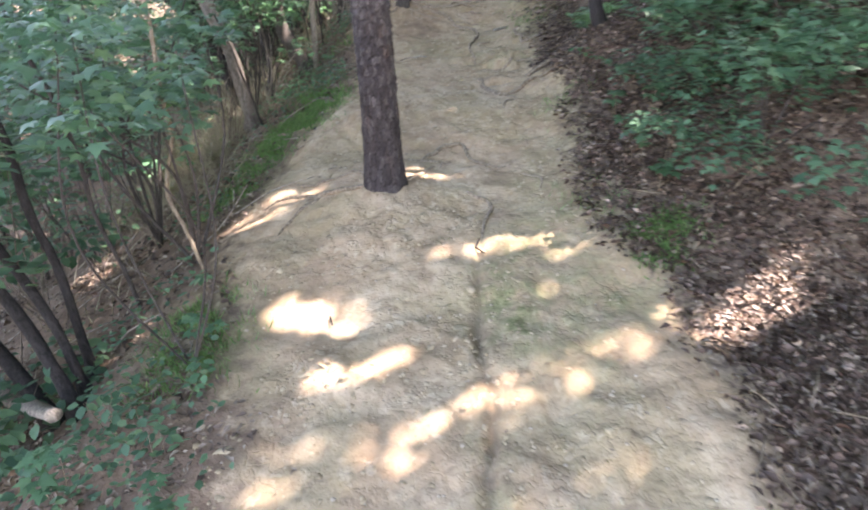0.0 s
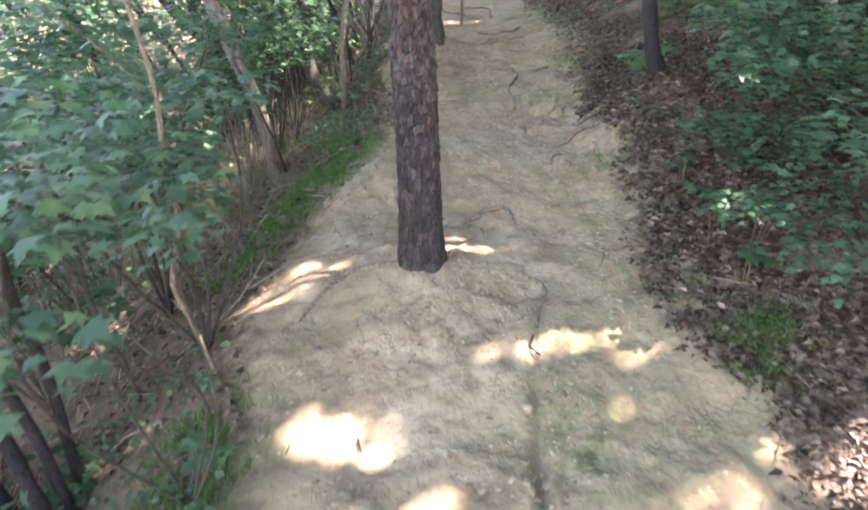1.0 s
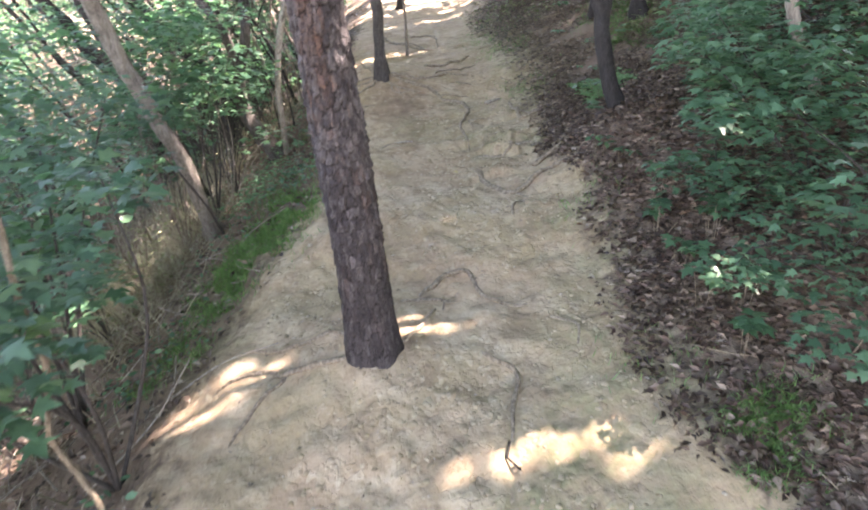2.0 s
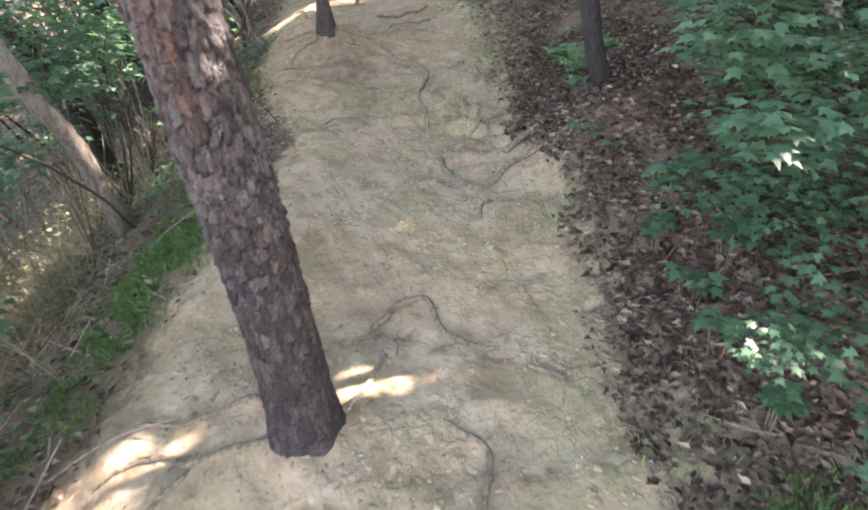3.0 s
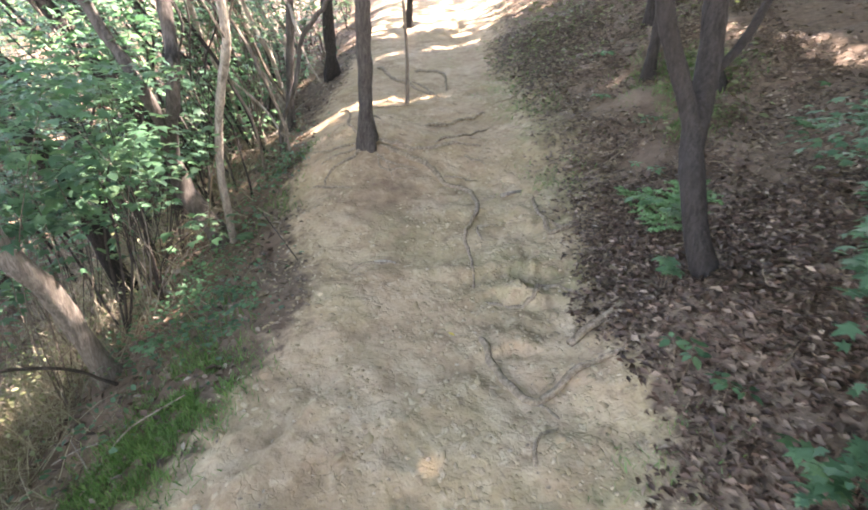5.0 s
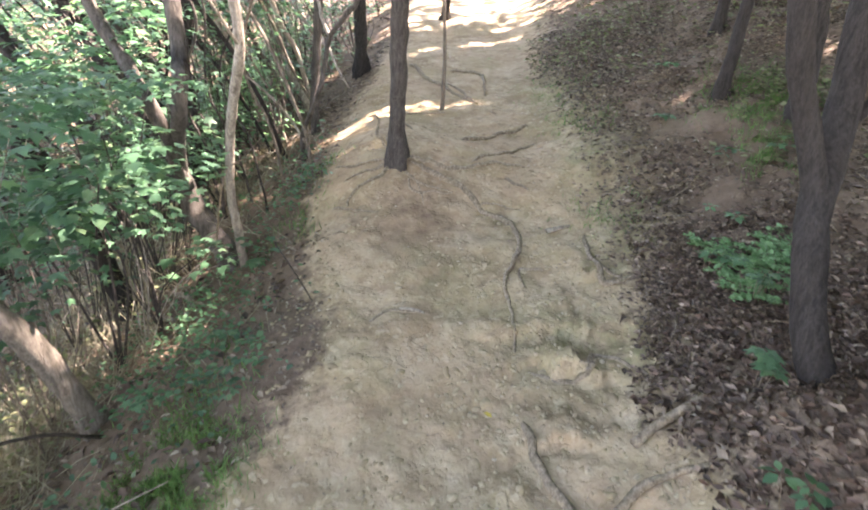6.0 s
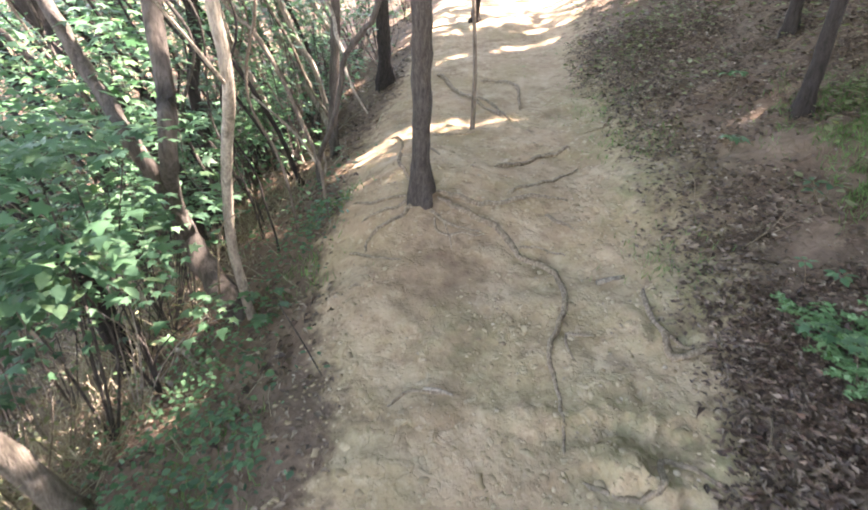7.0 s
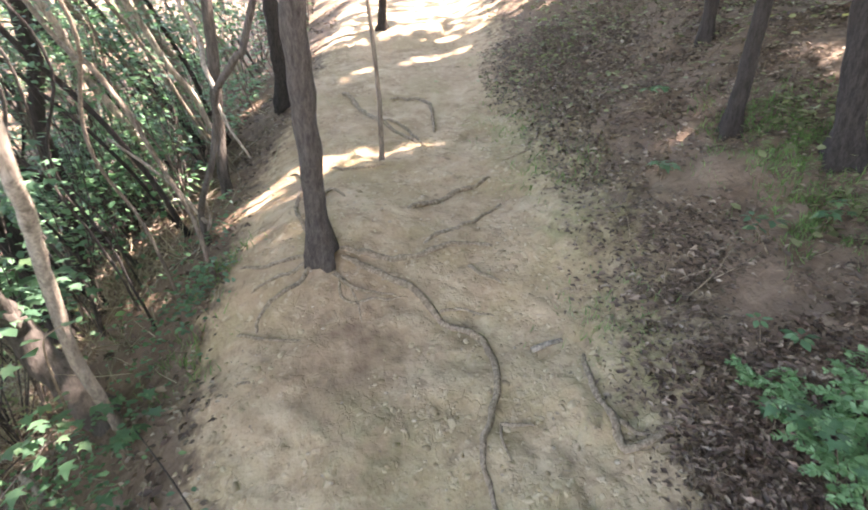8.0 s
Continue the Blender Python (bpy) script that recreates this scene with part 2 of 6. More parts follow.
def smooth_line(points, step):
    """A curve through the points, cut into pieces of about that step."""
    pts = [Vector(p) for p in points]
    pts = [2 * pts[0] - pts[1], *pts, 2 * pts[-1] - pts[-2]]
    out = []
    for a, b, c, d in zip(pts, pts[1:], pts[2:], pts[3:]):
        n = max(1, int((c - b).length / step))
        for k in range(n):
            s = k / n
            out.append(0.5 * (2 * b + (c - a) * s + (2 * a - 5 * b + 4 * c - d) * s * s + (3 * b - 3 * c + d - a) * s ** 3))
    return [*out, pts[-2]]


def tube(line, radii, sides=10, rough=0.0, seed=0, squash=1.0):
    """Places and faces of a round stem along a line; the radius goes through the list radii; rough: unevenness of its girth."""
    verts, faces = [], []
    n = len(line)
    side = Vector((1, 0, 0))
    for i, p in enumerate(line):
        way = (line[min(i + 1, n - 1)] - line[max(i - 1, 0)]).normalized()
        side = (side - way * side.dot(way)).normalized() if abs(side.dot(way)) < 0.99 else way.orthogonal().normalized()
        over = way.cross(side)
        s = i / (n - 1) * (len(radii) - 1)
        k = min(int(s), len(radii) - 2)
        r = radii[k] + (radii[k + 1] - radii[k]) * (s - k)
        for j in range(sides):
            a = 2 * math.pi * j / sides
            q = side * math.cos(a) + over * math.sin(a)
            g = r * (1 + rough * noise.noise(p * 9 + q * 0.8 + Vector((seed, 0, 0))))
            verts.append(p + q * g * (1.0 if abs(q.z) < 0.5 else squash))
    for i in range(n - 1):
        for j in range(sides):
            a, b = i * sides + j, i * sides + (j + 1) % sides
            faces.append((a, b, b + sides, a + sides))
    faces.append(tuple(range(sides - 1, -1, -1)))
    faces.append(tuple((n - 1) * sides + j for j in range(sides)))
    return verts, faces


def joined(pieces):
    verts, faces = [], []
    for v, f in pieces:
        k = len(verts)
        verts += v
        faces += [tuple(i + k for i in face) for face in f]
    return verts, faces


LOBED = np.array([(0, 0, 0), (0.50, 0.02, -0.05), (0.30, 0.30, 0.05), (0.62, 0.62, -0.05), (0.24, 0.58, 0.05), (0, 1.1, -0.1), (-0.24, 0.58, 0.05), (-0.62, 0.62, -0.05), (-0.30, 0.30, 0.05), (-0.50, 0.02, -0.05), (0, 0.38, -0.03)])
LOBED_QUADS = np.array([(0, 1, 2, 10), (2, 3, 4, 10), (4, 5, 6, 10), (10, 6, 7, 8), (0, 10, 8, 9)])
OVATE = np.array([(0, 0, 0), (0.30, 0.35, 0.05), (0.22, 0.72, 0.03), (0, 1.0, -0.08), (-0.22, 0.72, 0.03), (-0.30, 0.35, 0.05), (0, 0.5, -0.02)])
OVATE_QUADS = np.array([(0, 1, 2, 6), (6, 2, 3, 4), (0, 6, 4, 5)])
SIMPLE = np.array([(0, 0, 0), (0.36, 0.5, 0.06), (0, 1.0, -0.04), (-0.36, 0.5, 0.06)])
SIMPLE_QUADS = np.array([(0, 1, 2, 3)])
BLADE = np.array([(-0.03, 0, 0), (0.03, 0, 0), (0.022, 0.6, 0.06), (-0.022, 0.6, 0.06), (0.004, 1.0, 0.25), (-0.004, 1.0, 0.25)])
BLADE_QUADS = np.array([(0, 1, 2, 3), (3, 2, 4, 5)])
DICE = np.random.default_rng(7)


def unit(a):
    return a / np.maximum(np.linalg.norm(a, axis=1, keepdims=True), 1e-6)


def leaves(name, at, way, up, size, shape, material):
    """Many small blades as one mesh: places, the way each points, its upper side, its length."""
    form, quads = shape
    at, way, up = np.asarray(at, float), unit(np.asarray(way, float)), np.asarray(up, float)
    side = unit(np.cross(way, up))
    up = np.cross(side, way)
    size = np.broadcast_to(np.asarray(size, float), (len(at),))
    wide = DICE.uniform(0.75, 1.2, len(at))
    local = (form[None, :, 0, None] * wide[:, None, None]) * side[:, None, :] + form[None, :, 1, None] * way[:, None, :] + form[None, :, 2, None] * up[:, None, :]
    verts = at[:, None, :] + local * size[:, None, None]
    k = np.arange(len(at))[:, None, None] * len(form)
    return quads_mesh(name, verts.reshape(-1, 3), (quads[None] + k).reshape(-1, 4), material)


# ---- ground
def lerp_table(v, table):
    """Smooth interpolation in a short table of (position, value)."""
    if v <= table[0][0]:
        return table[0][1]
    for (a, p), (b, q) in zip(table, table[1:]):
        if v <= b:
            s = (v - a) / (b - a)
            s = s * s * (3 - 2 * s) * 0.5 + s * 0.5
            return p + (q - p) * s
    return table[-1][1]


TRAIL_Z = [(-40, -6.0), (-6, -1.1), (0, -0.12), (1.9, 0.29), (2.5, 0.44), (3.4, 0.60), (4.2, 0.80), (5.5, 1.00), (6.1, 1.15), (7.0, 1.42), (8.3, 1.60), (10.6, 1.95), (12, 2.3), (20, 3.9), (60, 9.0)]
BANK_RISE = [(-5, 0.1), (2.0, 0.06), (3.0, 0.42), (4.4, 0.62), (5.5, 0.42), (6.5, 0.34), (8.0, 0.42), (14, 0.4)]
LEFT_EDGE = [(0, -1.15), (3, -1.05), (4, -0.9), (5.2, -0.85), (6.5, -0.75), (7.5, -0.8), (10, -0.9), (16, -0.8)]
RUT_EDGE = [(3.6, -0.53), (3.73, -0.57), (3.88, -0.66), (3.98, -0.66), (4.15, -0.54), (4.37, -0.40), (4.6, -0.3)]
GULLY = [(0.8, 0.16), (1.2, 0.2), (1.6, 0.24), (1.75, 0.2), (2.0, 0.2), (2.3, 0.22), (2.6, 0.26)]


def soft(v, w):
    return w * math.log1p(math.exp(min(v / w, 40.0)))


def ground_z(x, y):
    """Height of the ground without its fine relief."""
    z = lerp_table(y, TRAIL_Z)
    right = soft(x - 0.75, 0.12)
    rise = lerp_table(y, BANK_RISE)
    rise += (0.42 - rise) * min(1.0, max(0.0, (x - 2.4) / 2.0))
    z += rise * right if right < 2.0 else rise * (2.0 + (min(right, 20) - 2.0) * 0.45)
    left = soft(lerp_table(y, LEFT_EDGE) + 0.05 - x, 0.12)
    z -= 0.55 * left if left < 3.5 else 0.55 * 3.5 + 0.18 * (min(left, 25) - 3.5)
    # low mounds round the two trees in the trail
    z += 0.10 * math.exp(-((x + 0.31) ** 2 + (y - 2.95) ** 2) / 0.12)
    z += 0.12 * math.exp(-((x + 0.42) ** 2 + (y - 6.95) ** 2) / 0.25)
    z += 0.14 * math.exp(-((x - 1.3) ** 2 + (y - 4.55) ** 2) / 0.07)
    return z


def relief(x, y):
    """Uneven trodden earth: low steps, ruts and lumps."""
    p = Vector((x, y, 0))
    h = 0.03 * noise.noise(p * 1.3) + 0.024 * noise.noise(p * 3.7 + Vector((7, 0, 0))) + 0.016 * noise.noise(p * 9) + 0.006 * noise.noise(p * 21)
    if -1.3 < x < 1.4 and 0.5 < y < 9.5:
        h += 0.0025 * noise.noise(p * 37)
        # small ledges where feet and rain have worn the clay
        v = y * 3.3 + 1.3 * noise.noise(Vector((x * 1.8, y * 1.2, 3))) + 0.3 * noise.noise(p * 8) + 0.22 * noise.noise(p * 19)
        f = v - math.floor(v)
        ledge = min(1.0, f / 0.16) - f
        worn = math.exp(-((x - 0.64) / 0.34) ** 2 - ((y - 5.15) / 0.7) ** 2)
        some = max(0.0, noise.noise(Vector((x * 2.4, math.floor(v) * 3.7, 8))) + 0.12)
        h += ledge * (0.12 * worn * (0.3 + some) + 0.04 * some * min(1.0, max(0.0, (1.1 - abs(x)) * 3)))
        # the undercut edge of a worn rut behind the pine
        along = min(1.0, max(0.0, (y - 3.62) * 5)) * min(1.0, max(0.0, (4.7 - y) * 3))
        if along:
            off = x - lerp_table(y, RUT_EDGE) + 0.012 * noise.noise(p * 11)
            h += 0.05 * along / (1 + math.exp(max(-40, min(40, -off / 0.009)))) * math.exp(-max(0.0, off) / 0.3)
        # a narrow gully worn down the middle of the trail
        if y < 2.6:
            off = x - lerp_table(y, GULLY) + 0.02 * noise.noise(p * 6)
            h -= 0.05 * math.exp(-(off / (0.022 + 0.02 * max(0.0, 1.6 - y))) ** 2) * min(1.0, (2.6 - y) * 4) * (0.7 + 0.6 * noise.noise(p * 4))
    return h


def ground_at(x, y):
    return ground_z(x, y) + relief(x, y)


def spread(a, b, fine_a, fine_b, step, grow=1.22):
    """Positions, fine in the middle and wider apart outwards."""
    mid = list(np.arange(fine_a, fine_b + step, step))
    out, s = [mid[-1]], step
    while out[-1] < b:
        s *= grow
        out.append(out[-1] + s)
    back, s = [mid[0]], step
    while back[-1] > a:
        s *= grow
        back.append(back[-1] - s)
    return back[:0:-1] + mid + out[1:]


COVER_LEFT = [(0.4, -0.75), (1.18, -0.72), (1.36, -0.68), (1.66, -0.87), (2.0, -0.93), (2.31, -1.1), (2.8, -1.2), (3.2, -1.12), (3.76, -1.03), (4.2, -0.95), (4.85, -0.64), (5.07, -0.57), (5.33, -0.58), (5.64, -0.76), (6.12, -0.92), (6.55, -1.0), (7.03, -0.96), (7.6, -1.1), (10, -0.95), (14, -0.8)]
COVER_RIGHT = [(0.4, 1.22), (1.2, 1.23), (1.7, 1.18), (2.12, 1.15), (2.45, 0.98), (3.05, 0.93), (3.67, 0.95), (4.14, 1.0), (4.43, 1.03), (4.8, 0.93), (5.1, 1.0), (5.5, 1.08), (6.0, 1.14), (6.8, 1.18), (8.0, 1.12), (9.5, 1.02), (12, 1.25)]
MOSS_SPOTS = [(0.55, 1.9, 0.4), (0.75, 2.7, 0.35), (0.45, 2.4, 0.3), (0.8, 4.0, 0.3), (1.02, 6.35, 0.25), (1.04, 7.6, 0.3), (0.9, 5.85, 0.2), (0.96, 6.9, 0.24), (0.95, 8.1, 0.25), (0.95, 5.2, 0.2), (0.6, 5.3, 0.35), (-0.1, 5.8, 0.25), (1.0, 8.6, 0.5), (-1.2, 2.0, 0.35), (-1.35, 4.1, 0.4), (-1.2, 3.3, 0.3), (1.22, 2.4, 0.16), (0.23, 1.35, 0.1), (0.24, 1.15, 0.1), (0.3, 2.15, 0.16), (0.36, 1.9, 0.16), (0.9, 2.1, 0.2), (0.9, 3.5, 0.2), (0.75, 3.1, 0.2), (1.12, 7.0, 0.3), (1.1, 6.0, 0.22), (-0.85, 1.95, 0.16), (-0.82, 1.7, 0.16)]


def build_ground():
    xs, ys = spread(-400, 400, -1.7, 2.2, 0.019), spread(-400, 400, 0.8, 8.4, 0.02)
    nx, ny = len(xs), len(ys)
    verts = [(x, y, ground_at(x, y)) for y in ys for x in xs]
    i = np.arange(ny - 1)[:, None] * nx + np.arange(nx - 1)[None]
    quads = np.stack([i, i + 1, i + nx + 1, i + nx], -1).reshape(-1, 4)
    me = quads_mesh("ground", verts, quads, EARTH)
    me.polygons.foreach_set("use_smooth", [True] * len(me.polygons))
    cover = np.zeros((len(verts), 4), np.float32)
    for k, (x, y, z) in enumerate(verts):
        left, right = lerp_table(y, COVER_LEFT), lerp_table(y, COVER_RIGHT)
        trail = min((x - left) / 0.32, (right - x) / (0.28 + 0.4 * min(1.0, max(0.0, (y - 4.6) / 1.2))))
        cover[k, 0] = min(max(trail + 0.5, 0), 1)
        if -2.2 < x < 2 and 0 < y < 10:
            cover[k, 1] = min(1.0, sum(math.exp(-((x - a) ** 2 + (y - b) ** 2) / (r * r)) for a, b, r in MOSS_SPOTS) * 0.5)
            # reddish-brown patches, strongest below the young tree
            cover[k, 2] = 0.95 * math.exp(-((x + 0.22) / 0.38) ** 2 - ((y - 6.3) / 0.42) ** 2) + 0.75 * math.exp(-((x + 0.8) / 0.2) ** 2 - ((y - 1.35) / 0.45) ** 2) + 0.45 * math.exp(-((x + 0.3) / 0.3) ** 2 - ((y - 3.95) / 0.4) ** 2) + 0.5 * math.exp(-((x + 0.75) / 0.2) ** 2 - ((y - 2.25) / 0.3) ** 2)
        # darker brown along the bottom of the gully
        if 0.9 < y < 2.5 and abs(x) < 0.8:
            cover[k, 2] += 0.55 * math.exp(-((x - lerp_table(y, GULLY)) / 0.035) ** 2) * min(1.0, (2.5 - y) * 3)
        cover[k, 3] = min(1.0, max(0.0, (y - 4.7) / 0.7)) * min(1.0, max(0.0, (x - 0.9) / 0.3)) * min(1.0, max(0.3, (2.4 - x) / 0.5)) * 0.85 if x > 0 else 0.9
    me.attributes.new("cover", "FLOAT_COLOR", "POINT").data.foreach_set("color", cover.ravel())
    tagged(new("ground", me), "pale trodden clay trail climbing between dark leaf-littered banks", "ground", kind="structure")


build_ground()


# ---- the leaning pine in the trail


def flake_layer(u, v, count, number):
    """One layer of bark plates on the unrolled trunk: ragged cells, each lifted at its lower edge. Gives height, crack, and two chances a plate."""
    cu, cv = np.floor(u), np.floor(v)
    near, next_near = np.full(u.shape, 9.0), np.full(u.shape, 9.0)
    chance, other, rise = np.zeros(u.shape), np.zeros(u.shape), np.zeros(u.shape)

    def toss(a, b, k):
        w = np.sin((a % count) * 12.9898 + b * 78.233 + (k + number) * 37.719) * 43758.5453
        return w - np.floor(w)

    for i in (-1, 0, 1):
        for j in (-1, 0, 1):
            a, b = cu + i, cv + j
            du, dv = u - (a + 0.15 + 0.7 * toss(a, b, 0)), v - (b + 0.15 + 0.7 * toss(a, b, 1))
            d = np.sqrt(du * du + dv * dv + 0.35 * np.abs(du * dv))
            first = d < near
            next_near = np.where(first, near, np.minimum(next_near, d))
            chance, other = np.where(first, toss(a, b, 2), chance), np.where(first, toss(a, b, 3), other)
            rise = np.where(first, dv, rise)
            near = np.minimum(near, d)
    crack = np.clip((next_near - near) / 0.3, 0, 1)
    return np.clip(0.55 - 0.6 * rise, 0.05, 1.0) * (0.25 + 0.75 * chance) * crack ** 0.5, crack, chance, other


def build_pine():
    x0, y0 = -0.30, 3.055
    base = Vector((x0, y0, ground_z(x0, y0) - 0.07))
    tree = thing("pine_tree", base, "leaning pine with scaly grey-brown bark standing in the trail", "tree")
    lean = Vector((0.0, -0.268, 1.0))
    sides, step, tall = 180, 0.0055, 2.5
    rows_up = int((tall + 0.1) / step)
    h = np.repeat(np.arange(rows_up + 1) * step - 0.1, sides)
    a = np.tile(2 * np.pi * np.arange(sides) / sides, rows_up + 1)
    q = np.stack([np.cos(a), np.sin(a), 0 * a], 1)
    spots = [Vector((x * 0.115, y * 0.115, z)) for x, y, z in zip(q[:, 0], q[:, 1], h)]
    broad = np.array([noise.noise(Vector((p.x * 13, p.y * 13, p.z * 2.5))) for p in spots])
    bend_u = np.array([noise.noise(p * 26) for p in spots]) + 0.5 * np.array([noise.noise(p * 70) for p in spots])
    bend_v = np.array([noise.noise(p * 24 + Vector((5, 3, 0))) for p in spots]) + 0.5 * np.array([noise.noise(p * 64 + Vector((1, 7, 0))) for p in spots])
    rough = np.array([noise.noise(p * 150) for p in spots])
    blush = np.array([noise.noise(Vector((p.x * 14, p.y * 14, p.z * 1.9 + 3))) for p in spots])
    grow = np.clip(h / 1.1, 0, 1)
    r = 0.117 - 0.025 * h + 0.034 * np.exp(-h / 0.12)
    r2 = r * (1 + 0.05 * np.exp(-h / 0.15) * np.sin(5 * a + 0.7) + 0.05 * broad)
    big, crack, one, two = flake_layer(a / (2 * np.pi) * 27 + 0.42 * bend_u, h * 9.5 + 8 * h * grow + 0.4 * bend_v, 27, 1)
    small, crack2, three, four = flake_layer(a / (2 * np.pi) * 52 + 0.45 * bend_v, h * 14 + 15 * h * grow + 0.45 * bend_u, 52, 2)
    bulge = (0.009 + 0.009 * grow) * big + (0.003 + 0.004 * grow) * small + 0.0012 * rough
    mid = np.array(lean)[None] * h[:, None] + np.stack([-0.007 * h * h, 0.019 * h * h - 0.07 * np.exp(-h / 0.2), 0 * h], 1)
    verts = mid + q * (r2 - 0.007 + bulge)[:, None]
    red = grow * np.clip(np.where(one < 0.12, 0.4, 0.0) + np.where(three < 0.12, 0.3, 0.0) + 0.9 * (blush - 0.15) + 0.3 * np.clip(h - 1.1, 0, 1), 0, 0.85)
    tint = np.stack([np.minimum(crack, 0.35 + 0.65 * crack2), (0.65 * two + 0.35 * four) * (0.6 + 0.4 * grow), red, np.ones(len(h))], 1)
    i, j = np.meshgrid(np.arange(rows_up), np.arange(sides), indexing="ij")
    faces = np.stack([i * sides + j, i * sides + (j + 1) % sides, (i + 1) * sides + (j + 1) % sides, (i + 1) * sides + j], -1).reshape(-1, 4)
    me = quads_mesh("trunk", verts, faces, PINE_BARK)
    me.polygons.foreach_set("use_smooth", [True] * len(me.polygons))
    me.attributes.new("plate", "FLOAT_COLOR", "POINT").data.foreach_set("color", tint.astype(np.float32).ravel())
    part("trunk", me, tree)
    top = lean * tall + Vector((-0.007 * tall * tall, 0.019 * tall * tall, 0))
    upper = smooth_line([top - lean * 0.06, top + Vector((-0.02, -0.2, 1.2)), top + Vector((0.0, -0.3, 3.2)), top + Vector((0.0, -0.3, 5.5))], 0.3)
    part("upper_trunk", mesh_of("upper_trunk", *tube(upper, [0.056, 0.05, 0.02], 14, 0.15), GREY_BARK), tree)
    return tree


PINE = build_pine()

# ---- the crowns overhead, with the gaps through which the sun reaches the trail
# ends of each lit streak on the ground, its half width, and the size of the leaves left in its gap
SUN_SPOTS = [
    (-0.68, 2.03, -0.52, 2.01, 0.045, 0.0), (-0.78, 2.03, -0.42, 2.01, 0.09, 0.48), (-0.43, 1.63, -0.24, 1.72, 0.01, 0.0), (-0.47, 1.61, -0.12, 1.76, 0.04, 0.48), (0.2, 1.5, 1.16, 2.0, 0.06, 0.42), (0.27, 1.54, 0.5, 1.65, 0.012, 0.36), (1.2, 1.88, 1.68, 2.09, 0.11, 0.42), (1.3, 1.9, 1.5, 2.0, 0.04, 0.2), (-0.54, 1.25, 0.2, 1.47, 0.1, 0.56), (-0.2, 1.33, 0.12, 1.42, 0.025, 0.44), (0.33, 1.14, 0.7, 1.28, 0.05, 0.48),
    (0.28, 2.49, 0.54, 2.53, 0.025, 0.2), (-0.05, 2.38, 0.16, 2.42, 0.02, 0.4), (0.66, 2.4, 0.86, 2.5, 0.02, 0.35), (-0.16, 3.12, 0.0, 3.17, 0.035, 0.12), (0.1, 3.2, 0.2, 3.25, 0.025, 0.35), (-1.17, 2.84, -0.88, 2.98, 0.1, 0.36), (0.5, 2.1, 0.56, 2.14, 0.02, 0.35),
    (-0.98, 7.66, -0.74, 7.88, 0.15, 0.2), (-1.1, 7.4, -0.7, 7.6, 0.05, 0.42), (-0.95, 7.02, -0.56, 7.0, 0.07, 0.38), (-0.9, 7.4, -0.7, 7.45, 0.05, 0.38), (-0.5, 8.02, -0.1, 8.12, 0.12, 0.38), (0.05, 8.28, 0.22, 8.3, 0.05, 0.38), (-0.7, 9.8, -0.25, 10.3, 0.05, 0.38), (0.1, 10.4, 0.7, 10.8, 0.06, 0.38), (-0.1, 11.5, 0.35, 11.7, 0.12, 0.38),
    (0.1, 12.2, 1.0, 12.7, 0.2, 0.38), (1.5, 7.2, 2.1, 7.64, 0.04, 0.46), (2.5, 7.85, 2.75, 7.5, 0.06, 0.42), (3.0, 7.1, 3.2, 6.6, 0.08, 0.42),
]


# streaks that fall on leaves and stems above the ground
HIGH_SPOTS = [((1.08, 2.70, 1.04), (1.12, 2.73, 1.08), 0.045, 0.4), ((-0.24, 2.69, 1.9), (-0.245, 2.67, 2.01), 0.03, 0.27), ((-0.245, 2.845, 1.0), (-0.245, 2.84, 1.08), 0.02, 0.0), ((-1.8, 5.08, 0.6), (-1.86, 4.9, 1.15), 0.05, 0.66),
              ((-2.3, 5.2, 0.3), (-2.5, 5.9, 0.3), 0.12, 0.35), ((-2.4, 4.6, 0.2), (-2.6, 5.0, 0.2), 0.12, 0.35), ((-1.68, 5.95, 0.5), (-1.88, 6.06, 0.4), 0.04, 0.45),
              ((-1.65, 5.6, 1.9), (-2.0, 5.7, 1.4), 0.34, 0.5), ((-2.6, 6.0, 1.8), (-3.0, 6.6, 1.4), 0.5, 0.5), ((-1.6, 5.8, 0.7), (-1.7, 6.4, 1.1), 0.28, 0.5), ((-2.0, 6.4, 0.55), (-2.2, 7.0, 0.6), 0.06, 0.3), ((-1.75, 5.5, 0.35), (-1.95, 5.62, 0.35), 0.05, 0.3), ((-2.6, 5.6, 0.5), (-3.0, 6.2, 0.5), 0.18, 0.2), ((-2.0, 5.75, 0.6), (-2.3, 6.1, 0.5), 0.07, 0.2), ((-1.6, 6.9, 0.8), (-1.8, 7.2, 0.8), 0.05, 0.3), ((-2.7, 7.4, 0.6), (-3.0, 8.0, 0.6), 0.14, 0.35)]


